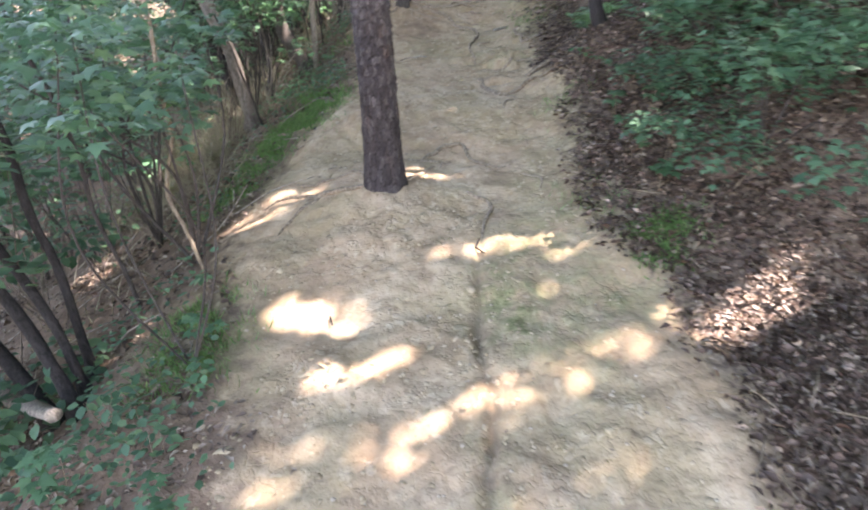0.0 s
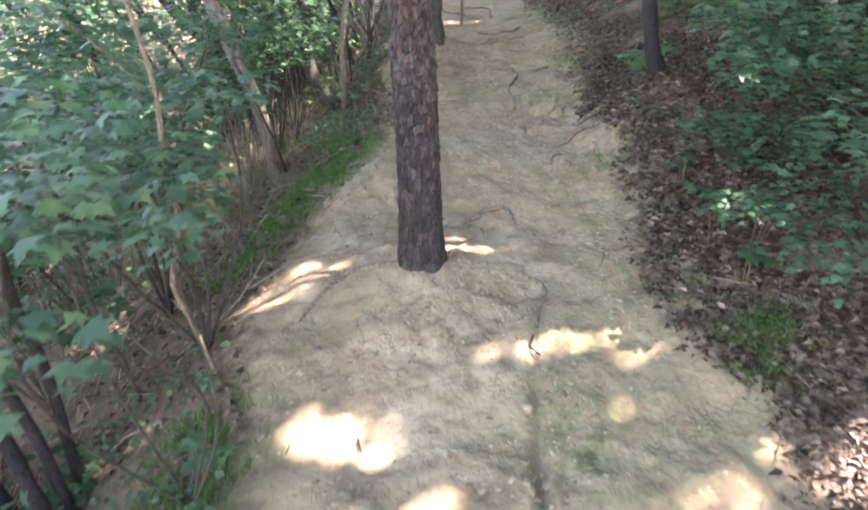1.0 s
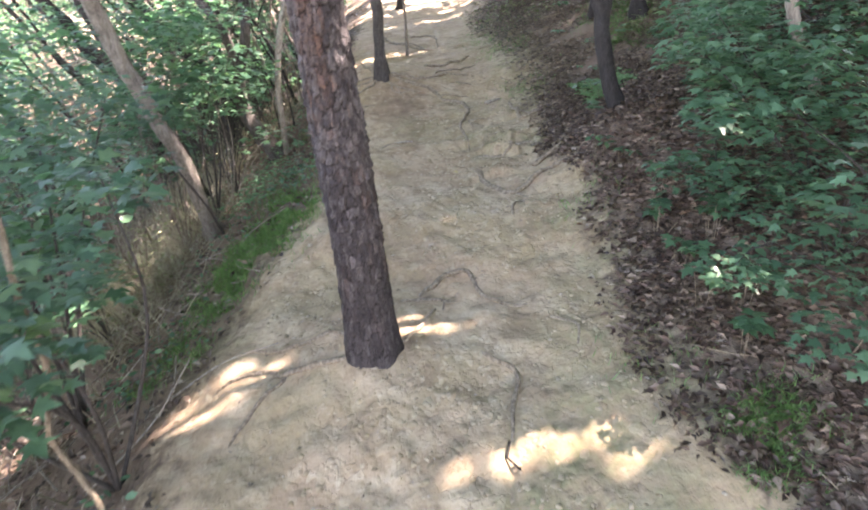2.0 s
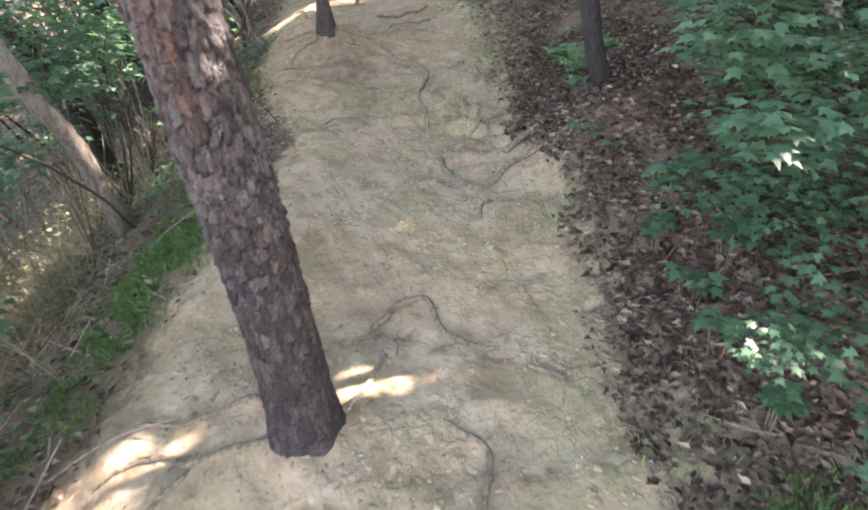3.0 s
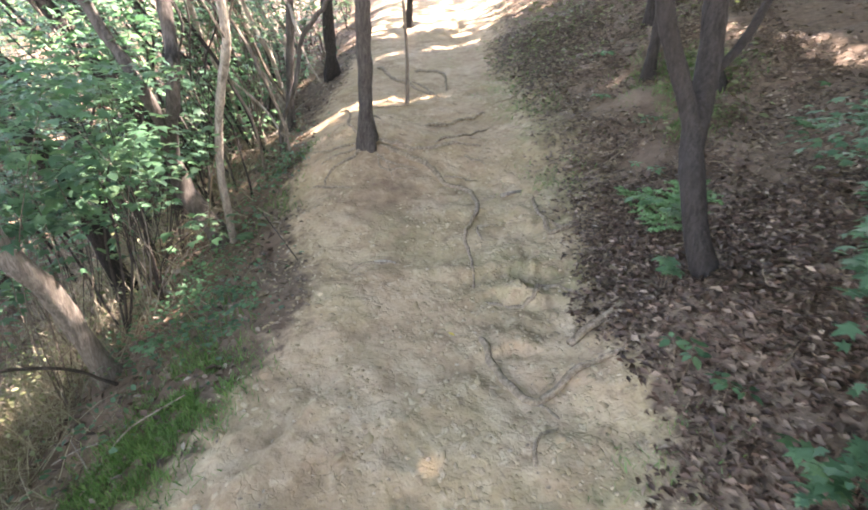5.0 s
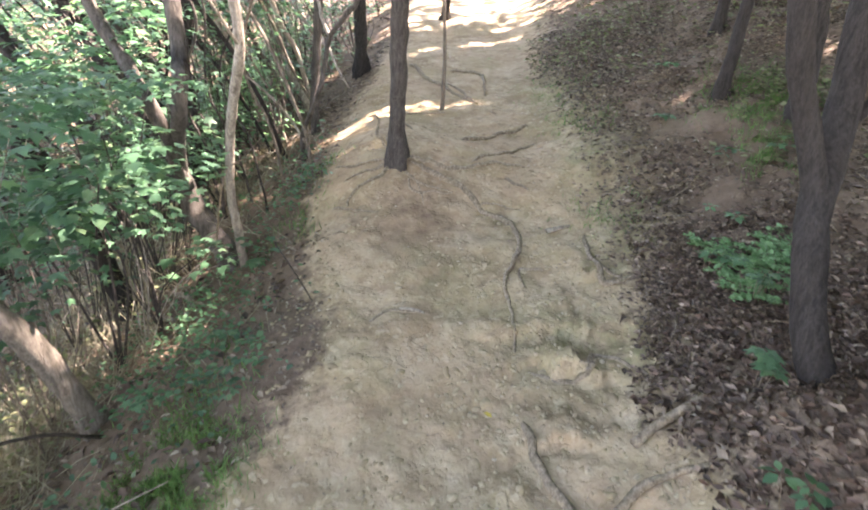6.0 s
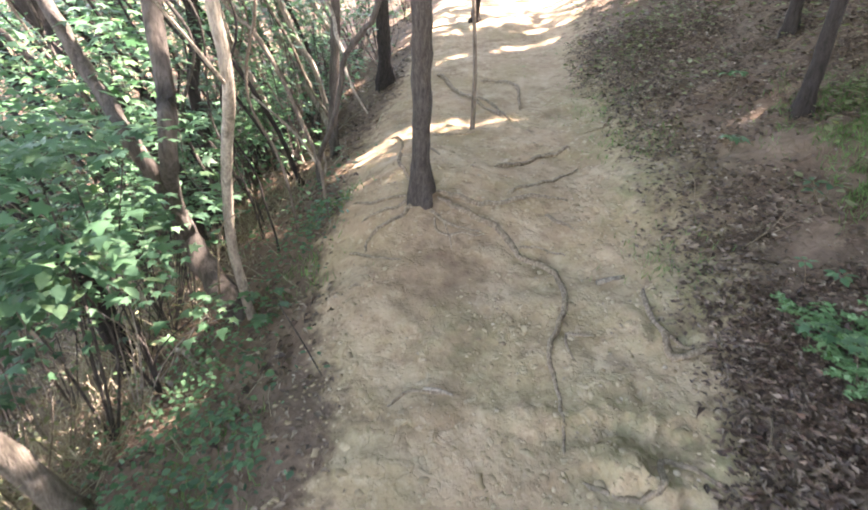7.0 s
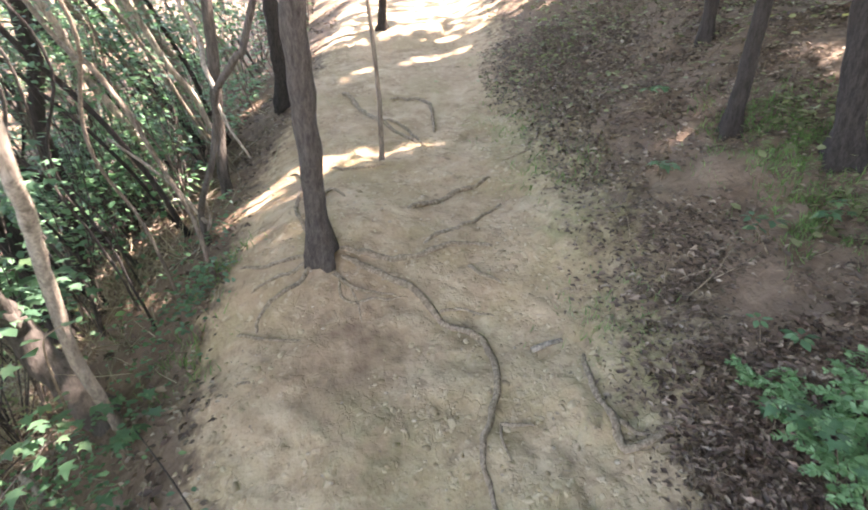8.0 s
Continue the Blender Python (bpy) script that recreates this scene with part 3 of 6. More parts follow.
def leaf_left(at):
    """How large a crown leaf at each place may be: small or none in the way of the sun to a lit streak."""
    s = np.array(SUN_DIR)
    left = np.ones(len(at))
    for p, q, r, small in [((a, b, ground_z(a, b)), (c, d, ground_z(c, d)), r, small) for a, b, c, d, r, small in SUN_SPOTS] + HIGH_SPOTS:
        p, q = np.array(p), np.array(q)
        d, e = at - p, q - p
        d, e = d - (d @ s)[:, None] * s, e - (e @ s) * s
        k = np.clip((d @ e) / (e @ e), 0, 1)
        off = np.linalg.norm(d - k[:, None] * e, axis=1)
        for n in np.nonzero(off < 1.6 * (r + 0.05))[0]:
            ragged = noise.noise(Vector(d[n]) * 6.5 + Vector((p[0], p[1], 0)) * 3)
            if off[n] < (r + 0.05) * (1 + 0.6 * ragged):
                left[n] = min(left[n], small)
    return left


def thin_over_slope(at):
    """The crowns over the falling slope are thin and let the sun through in many places."""
    s = np.array(SUN_DIR)
    foot = at - s * ((at[:, 2] - 0.8) / s[2])[:, None]
    return np.array([x < -1.45 - 0.1 * math.sin(y * 3) and noise.noise(Vector((x * 1.3, y * 1.3, 2))) > (0.42 if y < 4.0 else 0.3 if x > (-2.9 if y < 7.0 else -2.2) else 0.22 if y < 7.0 else 0.12) for x, y, z in foot])


def crown(centre, radius, height, count, tree, material=CROWN_LEAF):
    """A crown of many leaves in uneven clumps."""
    clumps = DICE.normal(0, 1, (26, 3))
    clumps = unit(clumps) * DICE.uniform(0.3, 1.0, (26, 1)) ** 0.5 * np.array((radius, radius, height))
    pick = DICE.integers(0, 26, count)
    at = clumps[pick] + DICE.normal(0, 0.33, (count, 3)) * np.array((radius, radius, height)) * 0.8 + np.array(centre)
    way = unit(DICE.normal(0, 1, (count, 3)) * np.array((1, 1, 0.45)))
    size = DICE.uniform(0.16, 0.27, count)
    left = leaf_left(at + way * size[:, None] * 0.5)
    at, size = at + way * (size * 0.5 * (1 - left))[:, None], size * left
    keep = (left > 0.02) & ~thin_over_slope(at)
    at, way, size = at[keep], way[keep], size[keep]
    n = len(at)
    up = DICE.normal(0, 0.5, (n, 3)) + np.array((0, 0, 1))
    me = leaves("crown", at - np.array(tree.location), way, up, size, (SIMPLE, SIMPLE_QUADS), material)
    return part("crown", me, tree)


def flare_foot(verts, line, sides, sink, seed):
    """Widens a trunk where it meets the earth, more along its main roots."""
    for k, p in enumerate(verts):
        c = line[k // sides]
        out = p - c
        out.z = 0
        a = 2 * math.pi * (k % sides) / sides
        low = math.exp(-max(0.0, c.z - sink) / 0.07)
        p += out * low * (0.55 + 0.5 * math.sin(4 * a + seed * 3))


def build_tree(name, x, y, lean, radius, tall, bark, label, group="", crown_at=None, count=2300, bend=0.0, limbs=3, sink=0.1, sides=16):
    z = ground_z(x, y) - sink
    tree = thing(name, (x, y, z), label, "tree", group)
    dx, dy = lean
    pts = [Vector((0, 0, 0))]
    for k in range(1, 6):
        h = tall * k / 5
        pts.append(Vector((dx * h + bend * math.sin(k * 1.3 + x), dy * h + bend * math.cos(k * 1.7 + y), h)))
    line = smooth_line([pts[0], pts[0].lerp(pts[1], 0.06), pts[0].lerp(pts[1], 0.2), *pts[1:]], 0.04 if radius > 0.04 else 0.1)
    v, f = tube(line, [radius * 1.12, radius * 1.05, radius, radius * 0.93, radius * 0.85, radius * 0.7, radius * 0.5, radius * 0.3], sides, 0.28, x * 3)
    flare_foot(v, line, sides, sink + (0.05 if radius > 0.05 else 0.0), x)
    part("trunk", mesh_of("trunk", v, f, bark), tree)
    for k in range(limbs):
        s = 0.45 + 0.5 * k / max(1, limbs)
        p = line[int(s * (len(line) - 1))]
        a = random.uniform(0, 6.28)
        q = p + Vector((math.cos(a), math.sin(a), random.uniform(0.5, 1.2))) * tall * 0.16
        part("limb", mesh_of("limb", *tube(smooth_line([p, (p + q) / 2 + Vector((0, 0, 0.1)), q], 0.3), [radius * 0.4, radius * 0.12], 6), bark), tree)
    if count:
        top = line[-1] + Vector((x, y, z))
        crown(crown_at or (top.x, top.y, top.z - 0.6), 2.3, 1.1, count, tree)
    return tree


crown(Vector(PINE.location) + Vector((0.1, -1.6, 8.4)), 2.2, 1.0, 2300, PINE)

MID_TREE = build_tree("young_tree", -0.40, 6.74, (0.03, -0.12), 0.051, 6.6, GREY_BARK, "slender grey-brown tree with bare roots spreading over the trail")
build_tree("dead_sapling", -0.13, 8.02, (-0.04, -0.03), 0.016, 2.6, BROWN_BARK, "thin bare sapling standing on the trail", count=0, limbs=0, bend=0.03, sides=8)
build_tree("bank_tree", 1.96, 7.26, (0.02, 0.02), 0.040, 6.4, DARK_BARK, "slim dark tree on the leaf-littered bank", "bank trees", bend=0.02)
build_tree("bank_tree", 2.27, 6.72, (-0.08, 0.15), 0.056, 6.8, DARK_BARK, "stout dark tree rising from green moss on the bank", "bank trees", bend=0.02)
build_tree("far_bank_tree", 2.36, 8.5, (0.03, 0.1), 0.045, 6.4, DARK_BARK, "slim tree higher on the bank", "bank trees", bend=0.02)
build_tree("edge_tree", -1.14, 9.6, (-0.02, 0.0), 0.065, 6.4, DARK_BARK, "dark tree at the upper edge of the trail", "edge trees", bend=0.02)
build_tree("edge_tree", -0.25, 11.6, (0.03, 0.0), 0.045, 6.4, DARK_BARK, "slim dark tree far up the trail", "edge trees", bend=0.02)


def stem_tree(name, points, radius, bark, label, group="", count=0, rough=0.25, top=None, limbs=2, sway=1.0):
    """A tree or shrub stem through the given places, carried on upwards to its crown."""
    x, y, z = points[0]
    base = Vector((x, y, min(z, ground_at(x, y)) - 0.08))
    tree = thing(name, base, label, "tree" if radius > 0.03 else "sapling", group)
    pts = [base] + [Vector(p) for p in points[1:]]
    if top:
        pts.append(pts[-1] + (pts[-1] - pts[-2]).normalized() * 1.5 + Vector((0, 0, 0.6)))
        pts.append(Vector(top))
    line = [p - base for p in smooth_line(pts, 0.08)]
    for k, p in enumerate(line):
        q = Vector((x * 3, y * 3, p.z * 2.6))
        p += Vector((noise.noise(q), noise.noise(q + Vector((5, 2, 0))), 0)) * min(0.09, 0.5 * radius + 0.03) * min(1.0, k / 6) * sway
    sides = 14 if radius > 0.04 else 9
    v, f = tube(line, [radius * 1.1, radius * 1.03, radius, radius * 0.9, radius * 0.7, radius * 0.4], sides, rough, x * 5)
    flare_foot(v, line, sides, 0.08, x)
    part("trunk", mesh_of("trunk", v, f, bark), tree)
    for k in range(limbs):
        p = line[int((0.35 + 0.25 * k) * (len(line) - 1))]
        a = random.uniform(2.0, 5.0)
        q = p + Vector((math.cos(a), math.sin(a), 0.9)) * 0.55
        part("limb", mesh_of("limb", *tube(smooth_line([p, (p + q) / 2 + Vector((0, 0, 0.06)), q], 0.12), [radius * 0.35, radius * 0.1], 6), bark), tree)
    if count:
        crown(top, 2.3, 1.1, count, tree)
    return tree


BANK_TREE = stem_tree("forked_tree", [(1.47, 4.5, 1.1), (1.43, 4.6, 1.16), (1.35, 4.73, 1.38), (1.29, 4.82, 1.66), (1.28, 4.92, 1.93), (1.35, 5.07, 2.2), (1.36, 5.12, 2.42), (1.42, 5.3, 3.2)], 0.052, DARK_BARK, "forked tree with dark bark at the foot of the littered bank", "", 2300, top=(1.3, 5.2, 7.9), limbs=0, sway=0.2)
for _pts, _r in (((1.285, 4.87, 1.8), (1.25, 4.92, 1.98), (1.15, 4.95, 2.22), (1.07, 4.95, 2.42), (0.98, 5.0, 2.9), (0.9, 5.1, 3.8)), 0.034), (((1.34, 5.04, 2.14), (1.42, 5.06, 2.2), (1.52, 5.1, 2.32), (1.68, 5.2, 2.6)), 0.02):
    part("limb", mesh_of("limb", *tube(smooth_line([Vector(p) - BANK_TREE.location for p in _pts], 0.06), [_r * 1.2, _r, _r * 0.7], 10, 0.2), DARK_BARK), BANK_TREE)
LEAN = "leaning trees"
stem_tree("leaning_tree", [(-1.78, 5.14, 0.42), (-1.83, 4.97, 0.95), (-1.89, 4.78, 1.5), (-2.0, 4.5, 2.4)], 0.054, DULL_BARK, "weathered pale leaning tree on the falling side of the trail", LEAN, 500, top=(-2.6, 3.9, 6.4))
stem_tree("leaning_tree", [(-1.38, 6.27, 0.77), (-1.34, 6.13, 1.1), (-1.31, 6.05, 1.41), (-1.26, 6.0, 1.68), (-1.19, 5.93, 1.9), (-1.09, 5.82, 2.11), (-1.02, 5.72, 2.25), (-1.03, 5.74, 2.38), (-1.03, 5.73, 2.5)], 0.025, PALE_BARK, "slim crooked pale tree beside the trail's edge", LEAN, 0, top=(-1.15, 5.5, 5.4), sway=0.2)
_vee = stem_tree("leaning_tree", [(-1.46, 6.3, 0.72), (-1.62, 6.34, 0.95), (-1.75, 6.38, 1.16), (-1.74, 6.3, 1.42), (-1.62, 6.12, 1.7), (-1.5, 5.97, 1.9), (-1.47, 6.0, 2.14), (-1.49, 6.05, 2.3)], 0.041, FURROWED, "dark tree dividing into two stems behind a slim pale one", LEAN, 500, top=(-2.0, 6.0, 6.2), sway=0.2)
part("bole", mesh_of("bole", *tube(smooth_line([Vector(p) - _vee.location for p in ((-1.40, 6.29, 0.66), (-1.5, 6.3, 0.84), (-1.63, 6.35, 1.0), (-1.74, 6.38, 1.18), (-1.77, 6.36, 1.36), (-1.75, 6.3, 1.48))], 0.03), [0.105, 0.088, 0.08, 0.074, 0.066, 0.045], 22, 0.35, 4), FURROWED), _vee)
part("limb", mesh_of("limb", *tube(smooth_line([Vector(p) - _vee.location for p in ((-1.74, 6.36, 1.3), (-1.72, 6.24, 1.5), (-1.66, 6.08, 1.72), (-1.68, 6.0, 1.93), (-1.79, 6.05, 2.1), (-2.1, 6.2, 2.6), (-2.6, 6.5, 3.6))], 0.05), [0.042, 0.037, 0.034, 0.028], 12, 0.35), FURROWED), _vee)
stem_tree("leaning_tree", [(-2.26, 6.29, 0.3), (-2.48, 6.29, 0.9), (-2.71, 6.29, 1.47), (-2.91, 6.29, 2.15)], 0.07, DARK_BARK, "dark slanting tree down the slope", LEAN, 500, top=(-3.9, 6.3, 6.2))
stem_tree("leaning_tree", [(-2.08, 7.1, 0.6), (-2.22, 7.1, 1.2), (-2.44, 7.1, 1.77), (-2.64, 7.1, 2.07), (-2.95, 7.1, 2.5)], 0.07, DARK_BARK, "dark split-stemmed tree among leaves", LEAN, 500, top=(-3.6, 7.2, 6.2))
stem_tree("leaning_tree", [(-2.5, 8.0, 0.7), (-2.47, 8.0, 1.51), (-2.37, 8.0, 2.42)], 0.05, DARK_BARK, "dark upright stem among leaves", LEAN, 500, top=(-2.3, 8.2, 6.4))
stem_tree("leaning_tree", [(-3.45, 8.0, 0.3), (-3.54, 8.0, 1.15), (-4.03, 8.0, 1.83)], 0.06, DARK_BARK, "dark leaning stem down the slope", LEAN, 500, top=(-5.5, 8.2, 5.8))
for _base, _mid, _high, _r in (((-2.0, 9.8, 1.1), (-2.12, 9.6, 1.99), (-2.18, 9.3, 2.61), 0.036), ((-1.44, 8.8, 1.2), (-1.60, 8.55, 1.93), (-1.71, 8.3, 2.43), 0.022), ((-2.0, 8.81, 0.9), (-2.08, 8.56, 1.51), (-2.12, 8.31, 1.94), 0.026),
                               ((-5.3, 13.6, 0.4), (-5.41, 13.4, 1.59), (-5.47, 13.2, 2.56), 0.06), ((-5.4, 15.1, 0.7), (-5.8, 14.86, 1.65), (-6.13, 14.6, 2.45), 0.05), ((-2.21, 12.2, 1.5), (-2.41, 11.9, 2.09), (-2.65, 11.7, 2.57), 0.034)):
    stem_tree("leaning_tree", [_base, _mid, _high], _r, PALE_BARK, "sunlit pale slanting stem", LEAN, 0, top=(2.2 * _high[0] - 1.2 * _mid[0], _high[1] - 0.6, 6.2), limbs=1)
for _x, _y, _l, _r in ((-2.08, 9.85, 0.42, 0.034), (-2.03, 9.12, 0.5, 0.03), (-2.79, 10.32, 0.5, 0.04), (-1.7, 9.52, 0.3, 0.026), (-3.8, 11.4, 0.5, 0.045), (-2.3, 9.63, 0.55, 0.022), (-1.4, 8.68, 0.42, 0.02), (-2.35, 8.3, 0.6, 0.03), (-2.75, 8.9, 0.6, 0.026), (-1.75, 8.15, 0.55, 0.018), (-3.1, 8.6, 0.65, 0.034), (-1.9, 7.75, 0.6, 0.022), (-2.6, 7.6, 0.7, 0.028)):
    _z = ground_z(_x, _y)
    _k = random.uniform(-0.06, 0.06)
    stem_tree("leaning_tree", [(_x, _y, _z), (_x - 0.6 * _l + _k, _y - 0.12, _z + 0.6), (_x - 1.3 * _l, _y - 0.3, _z + 1.3), (_x - 2.2 * _l + _k, _y - 0.5, _z + 2.1)], _r * 0.72, random.choice((BROWN_BARK, PALE_BARK, GREY_BARK, GREY_BARK, DARK_BARK)), "slanting pale stem lit by the sun on the slope", LEAN, 0, top=(_x - 4.6 * _l, _y - 1.1, _z + 4.6), limbs=2)
for _k in range(22):
    _x, _y = -1.6 - 0.1 * _k + random.uniform(-0.15, 0.15), random.uniform(7.2, 12.5)
    _l = random.uniform(0.3, 0.7)
    _z = ground_z(_x, _y)
    stem_tree("leaning_tree", [(_x, _y, _z), (_x - 0.5 * _l, _y - 0.15, _z + 0.6), (_x - 1.2 * _l, _y - 0.4, _z + 1.3), (_x - 2.0 * _l, _y - 0.65, _z + 2.1)], random.uniform(0.007, 0.02), random.choice((BROWN_BARK, DARK_BARK, GREY_BARK)), "slanting thin stem with grey bark", LEAN, 0, top=(_x - 4.2 * _l, _y - 1.2, _z + 4.6), limbs=1)
for _pts, _r in (((-1.58, 1.72, -0.03), (-1.8, 1.9, 0.2), (-2.04, 2.05, 0.5), (-2.3, 2.2, 0.95)), 0.026), (((-1.62, 1.85, 0.0), (-1.78, 2.0, 0.28), (-1.98, 2.1, 0.65), (-2.15, 2.2, 1.1)), 0.02), (((-1.72, 1.75, -0.1), (-1.95, 1.9, 0.02), (-2.18, 2.05, 0.18), (-2.6, 2.3, 0.5)), 0.03), (((-1.68, 2.0, 0.0), (-1.8, 2.15, 0.4), (-1.9, 2.25, 0.8), (-1.95, 2.35, 1.3)), 0.02):
    stem_tree("slope_stem", [*_pts], _r, DARK_BARK, "dark slanting stem below the trail's edge", "slope stems", 0, top=(_pts[3][0] - 0.7, _pts[3][1] + 0.5, 3.2), limbs=1)
_fork = stem_tree("forked_sapling", [(-1.25, 7.43, 1.18), (-1.27, 7.43, 1.4), (-1.13, 7.25, 1.66), (-1.04, 7.25, 1.86), (-1.0, 7.3, 2.06), (-0.93, 7.2, 2.22), (-0.75, 7.05, 2.4), (-0.64, 7.05, 2.62)], 0.018, FURROWED, "forked bare sapling with crooked branches at the trail's edge", "", 0, top=(-0.45, 7.1, 4.6), limbs=0, sway=0.2)
for _pts, _r in (((-0.94, 7.22, 2.2), (-1.03, 7.35, 2.32), (-1.12, 7.6, 2.45), (-1.3, 7.8, 2.7), (-1.6, 8.0, 3.3)), 0.014), (((-0.97, 7.27, 2.14), (-0.9, 7.2, 2.0), (-0.8, 7.15, 1.86)), 0.010), (((-1.24, 7.42, 1.36), (-1.36, 7.44, 1.55), (-1.5, 7.46, 1.7), (-1.75, 7.5, 1.9)), 0.012), (((-1.24, 7.43, 1.3), (-1.2, 7.42, 1.42), (-1.21, 7.4, 1.52)), 0.012):
    part("branch", mesh_of("branch", *tube(smooth_line([Vector(p) - _fork.location for p in _pts], 0.06), [_r, _r * 0.7], 7, 0.2), PALE_BARK), _fork)
stem_tree("edge_sapling", [(-1.14, 2.3, 0.28), (-1.2, 2.3, 0.55), (-1.25, 2.3, 0.8), (-1.19, 2.3, 1.0), (-1.15, 2.3, 1.24), (-1.2, 2.35, 1.9)], 0.009, TWIG_BARK, "crooked pale sapling at the trail's edge", "edge saplings", 0, top=(-1.5, 2.4, 3.6), limbs=1)
stem_tree("edge_sapling", [(-1.6, 2.4, 0.02), (-1.65, 2.4, 0.35), (-1.70, 2.4, 0.68), (-1.67, 2.4, 0.96), (-1.8, 2.4, 1.6)], 0.010, GREY_BARK, "bent brown sapling below the trail's edge", "edge saplings", 0, top=(-2.2, 2.5, 3.4), limbs=2)
stem_tree("leaning_tree", [(-1.5, 8.75, 1.25), (-1.65, 8.95, 1.4), (-1.84, 9.1, 1.65), (-2.03, 9.3, 1.87), (-2.24, 9.45, 2.1)], 0.034, PALE_BARK, "sunlit pale slanting stem", LEAN, 0, top=(-3.8, 9.4, 5.4), limbs=1, sway=0.3)
stem_tree("leaning_tree", [(-1.36, 8.2, 1.12), (-1.38, 8.25, 1.4), (-1.36, 8.3, 1.8), (-1.3, 8.3, 2.3)], 0.04, FURROWED, "upright grey-brown tree at the trail's edge", LEAN, 0, top=(-1.2, 8.2, 6.0), limbs=1, sway=0.3)
stem_tree("leaning_tree", [(-1.0, 6.9, 1.05), (-1.15, 6.95, 1.75), (-1.45, 7.05, 2.33), (-1.75, 7.2, 2.6)], 0.013, BROWN_BARK, "thin crooked brown stem slanting over the slope", LEAN, 0, top=(-2.6, 7.5, 4.2), limbs=2, sway=0.6)
for _k in range(16):
    _x, _y = -1.35 - 0.11 * _k + random.uniform(-0.1, 0.1), random.uniform(6.7, 8.8)
    _z, _l = ground_z(_x, _y), random.uniform(-0.1, 0.5)
    stem_tree("crooked_sapling", [(_x, _y, _z), (_x - 0.3 * _l, _y - 0.1, _z + 0.5), (_x - 0.5 * _l - 0.15, _y - 0.1, _z + 0.95), (_x - 1.2 * _l + 0.1, _y - 0.3, _z + 1.5), (_x - 1.6 * _l - 0.1, _y - 0.3, _z + 2.0)], random.uniform(0.005, 0.011), random.choice((GREY_BARK, DARK_BARK, BROWN_BARK)), "thin crooked sapling with bare side branches", "crooked saplings", 0, top=(_x - 3.0 * _l, _y - 0.4, _z + 3.6), limbs=3, sway=1.3)
stem_tree("bare_sapling", [(-1.68, 5.08, 0.45), (-1.6, 4.6, 0.86), (-1.5, 4.05, 1.26), (-1.4, 3.6, 1.52)], 0.008, GREY_BARK, "thin bare stem leaning out over the mossy bank", "", 0, limbs=0)
stem_tree("bank_sapling", [(2.3, 3.95, 1.0), (2.17, 3.9, 1.45), (1.97, 3.9, 1.82), (1.85, 3.9, 2.4)], 0.028, PALE_BARK, "smooth pale sapling on the bank", "", 0, top=(1.8, 4.0, 5.0), limbs=1)


def build_shade_tree():
    """A tall tree added unseen on the bank; its wide crown shades the trail."""
    x, y = 6.4, 5.6
    tree = build_tree("unseen_shade_tree", x, y, (-0.05, 0.02), 0.16, 6.8, GREY_BARK, "tall unseen tree added on the bank, its broad closed crown shading the trail", count=0, limbs=4)
    s = np.array(SUN_DIR)
    # leaves set along the sun's rays, so they block it over the trail
    gx, gy = np.meshgrid(np.arange(-1.5, 2.6, 0.085), np.arange(0.2, 11.0, 0.085))
    n = gx.size
    foot = np.stack([gx.ravel() + DICE.uniform(-0.05, 0.05, n), gy.ravel() + DICE.uniform(-0.05, 0.05, n), np.zeros(n)], 1)
    rise = DICE.uniform(6.0, 7.2, n) + 0.5 * np.array([noise.noise(Vector((a * 0.7, b * 0.7, 0))) for a, b, c in foot])
    low = np.array([ground_z(a, b) for a, b, c in foot])
    at = foot + np.array((0, 0, 1)) * low[:, None] + s * (rise / s[2])[:, None]
    way = unit(DICE.normal(0, 1, (n, 3)) * np.array((1, 1, 0.3)))
    size = DICE.uniform(0.18, 0.26, n)
    left = leaf_left(at)
    size = size * left
    keep = left > 0.02
    at, way, size = at[keep], way[keep], size[keep]
    up = DICE.normal(0, 0.25, (len(at), 3)) + s
    part("crown", leaves("crown", at - way * size[:, None] * 0.5 - np.array(tree.location), way, up, size, (SIMPLE * np.array((1.35, 1, 1)), SIMPLE_QUADS), CROWN_LEAF), tree)


build_shade_tree()


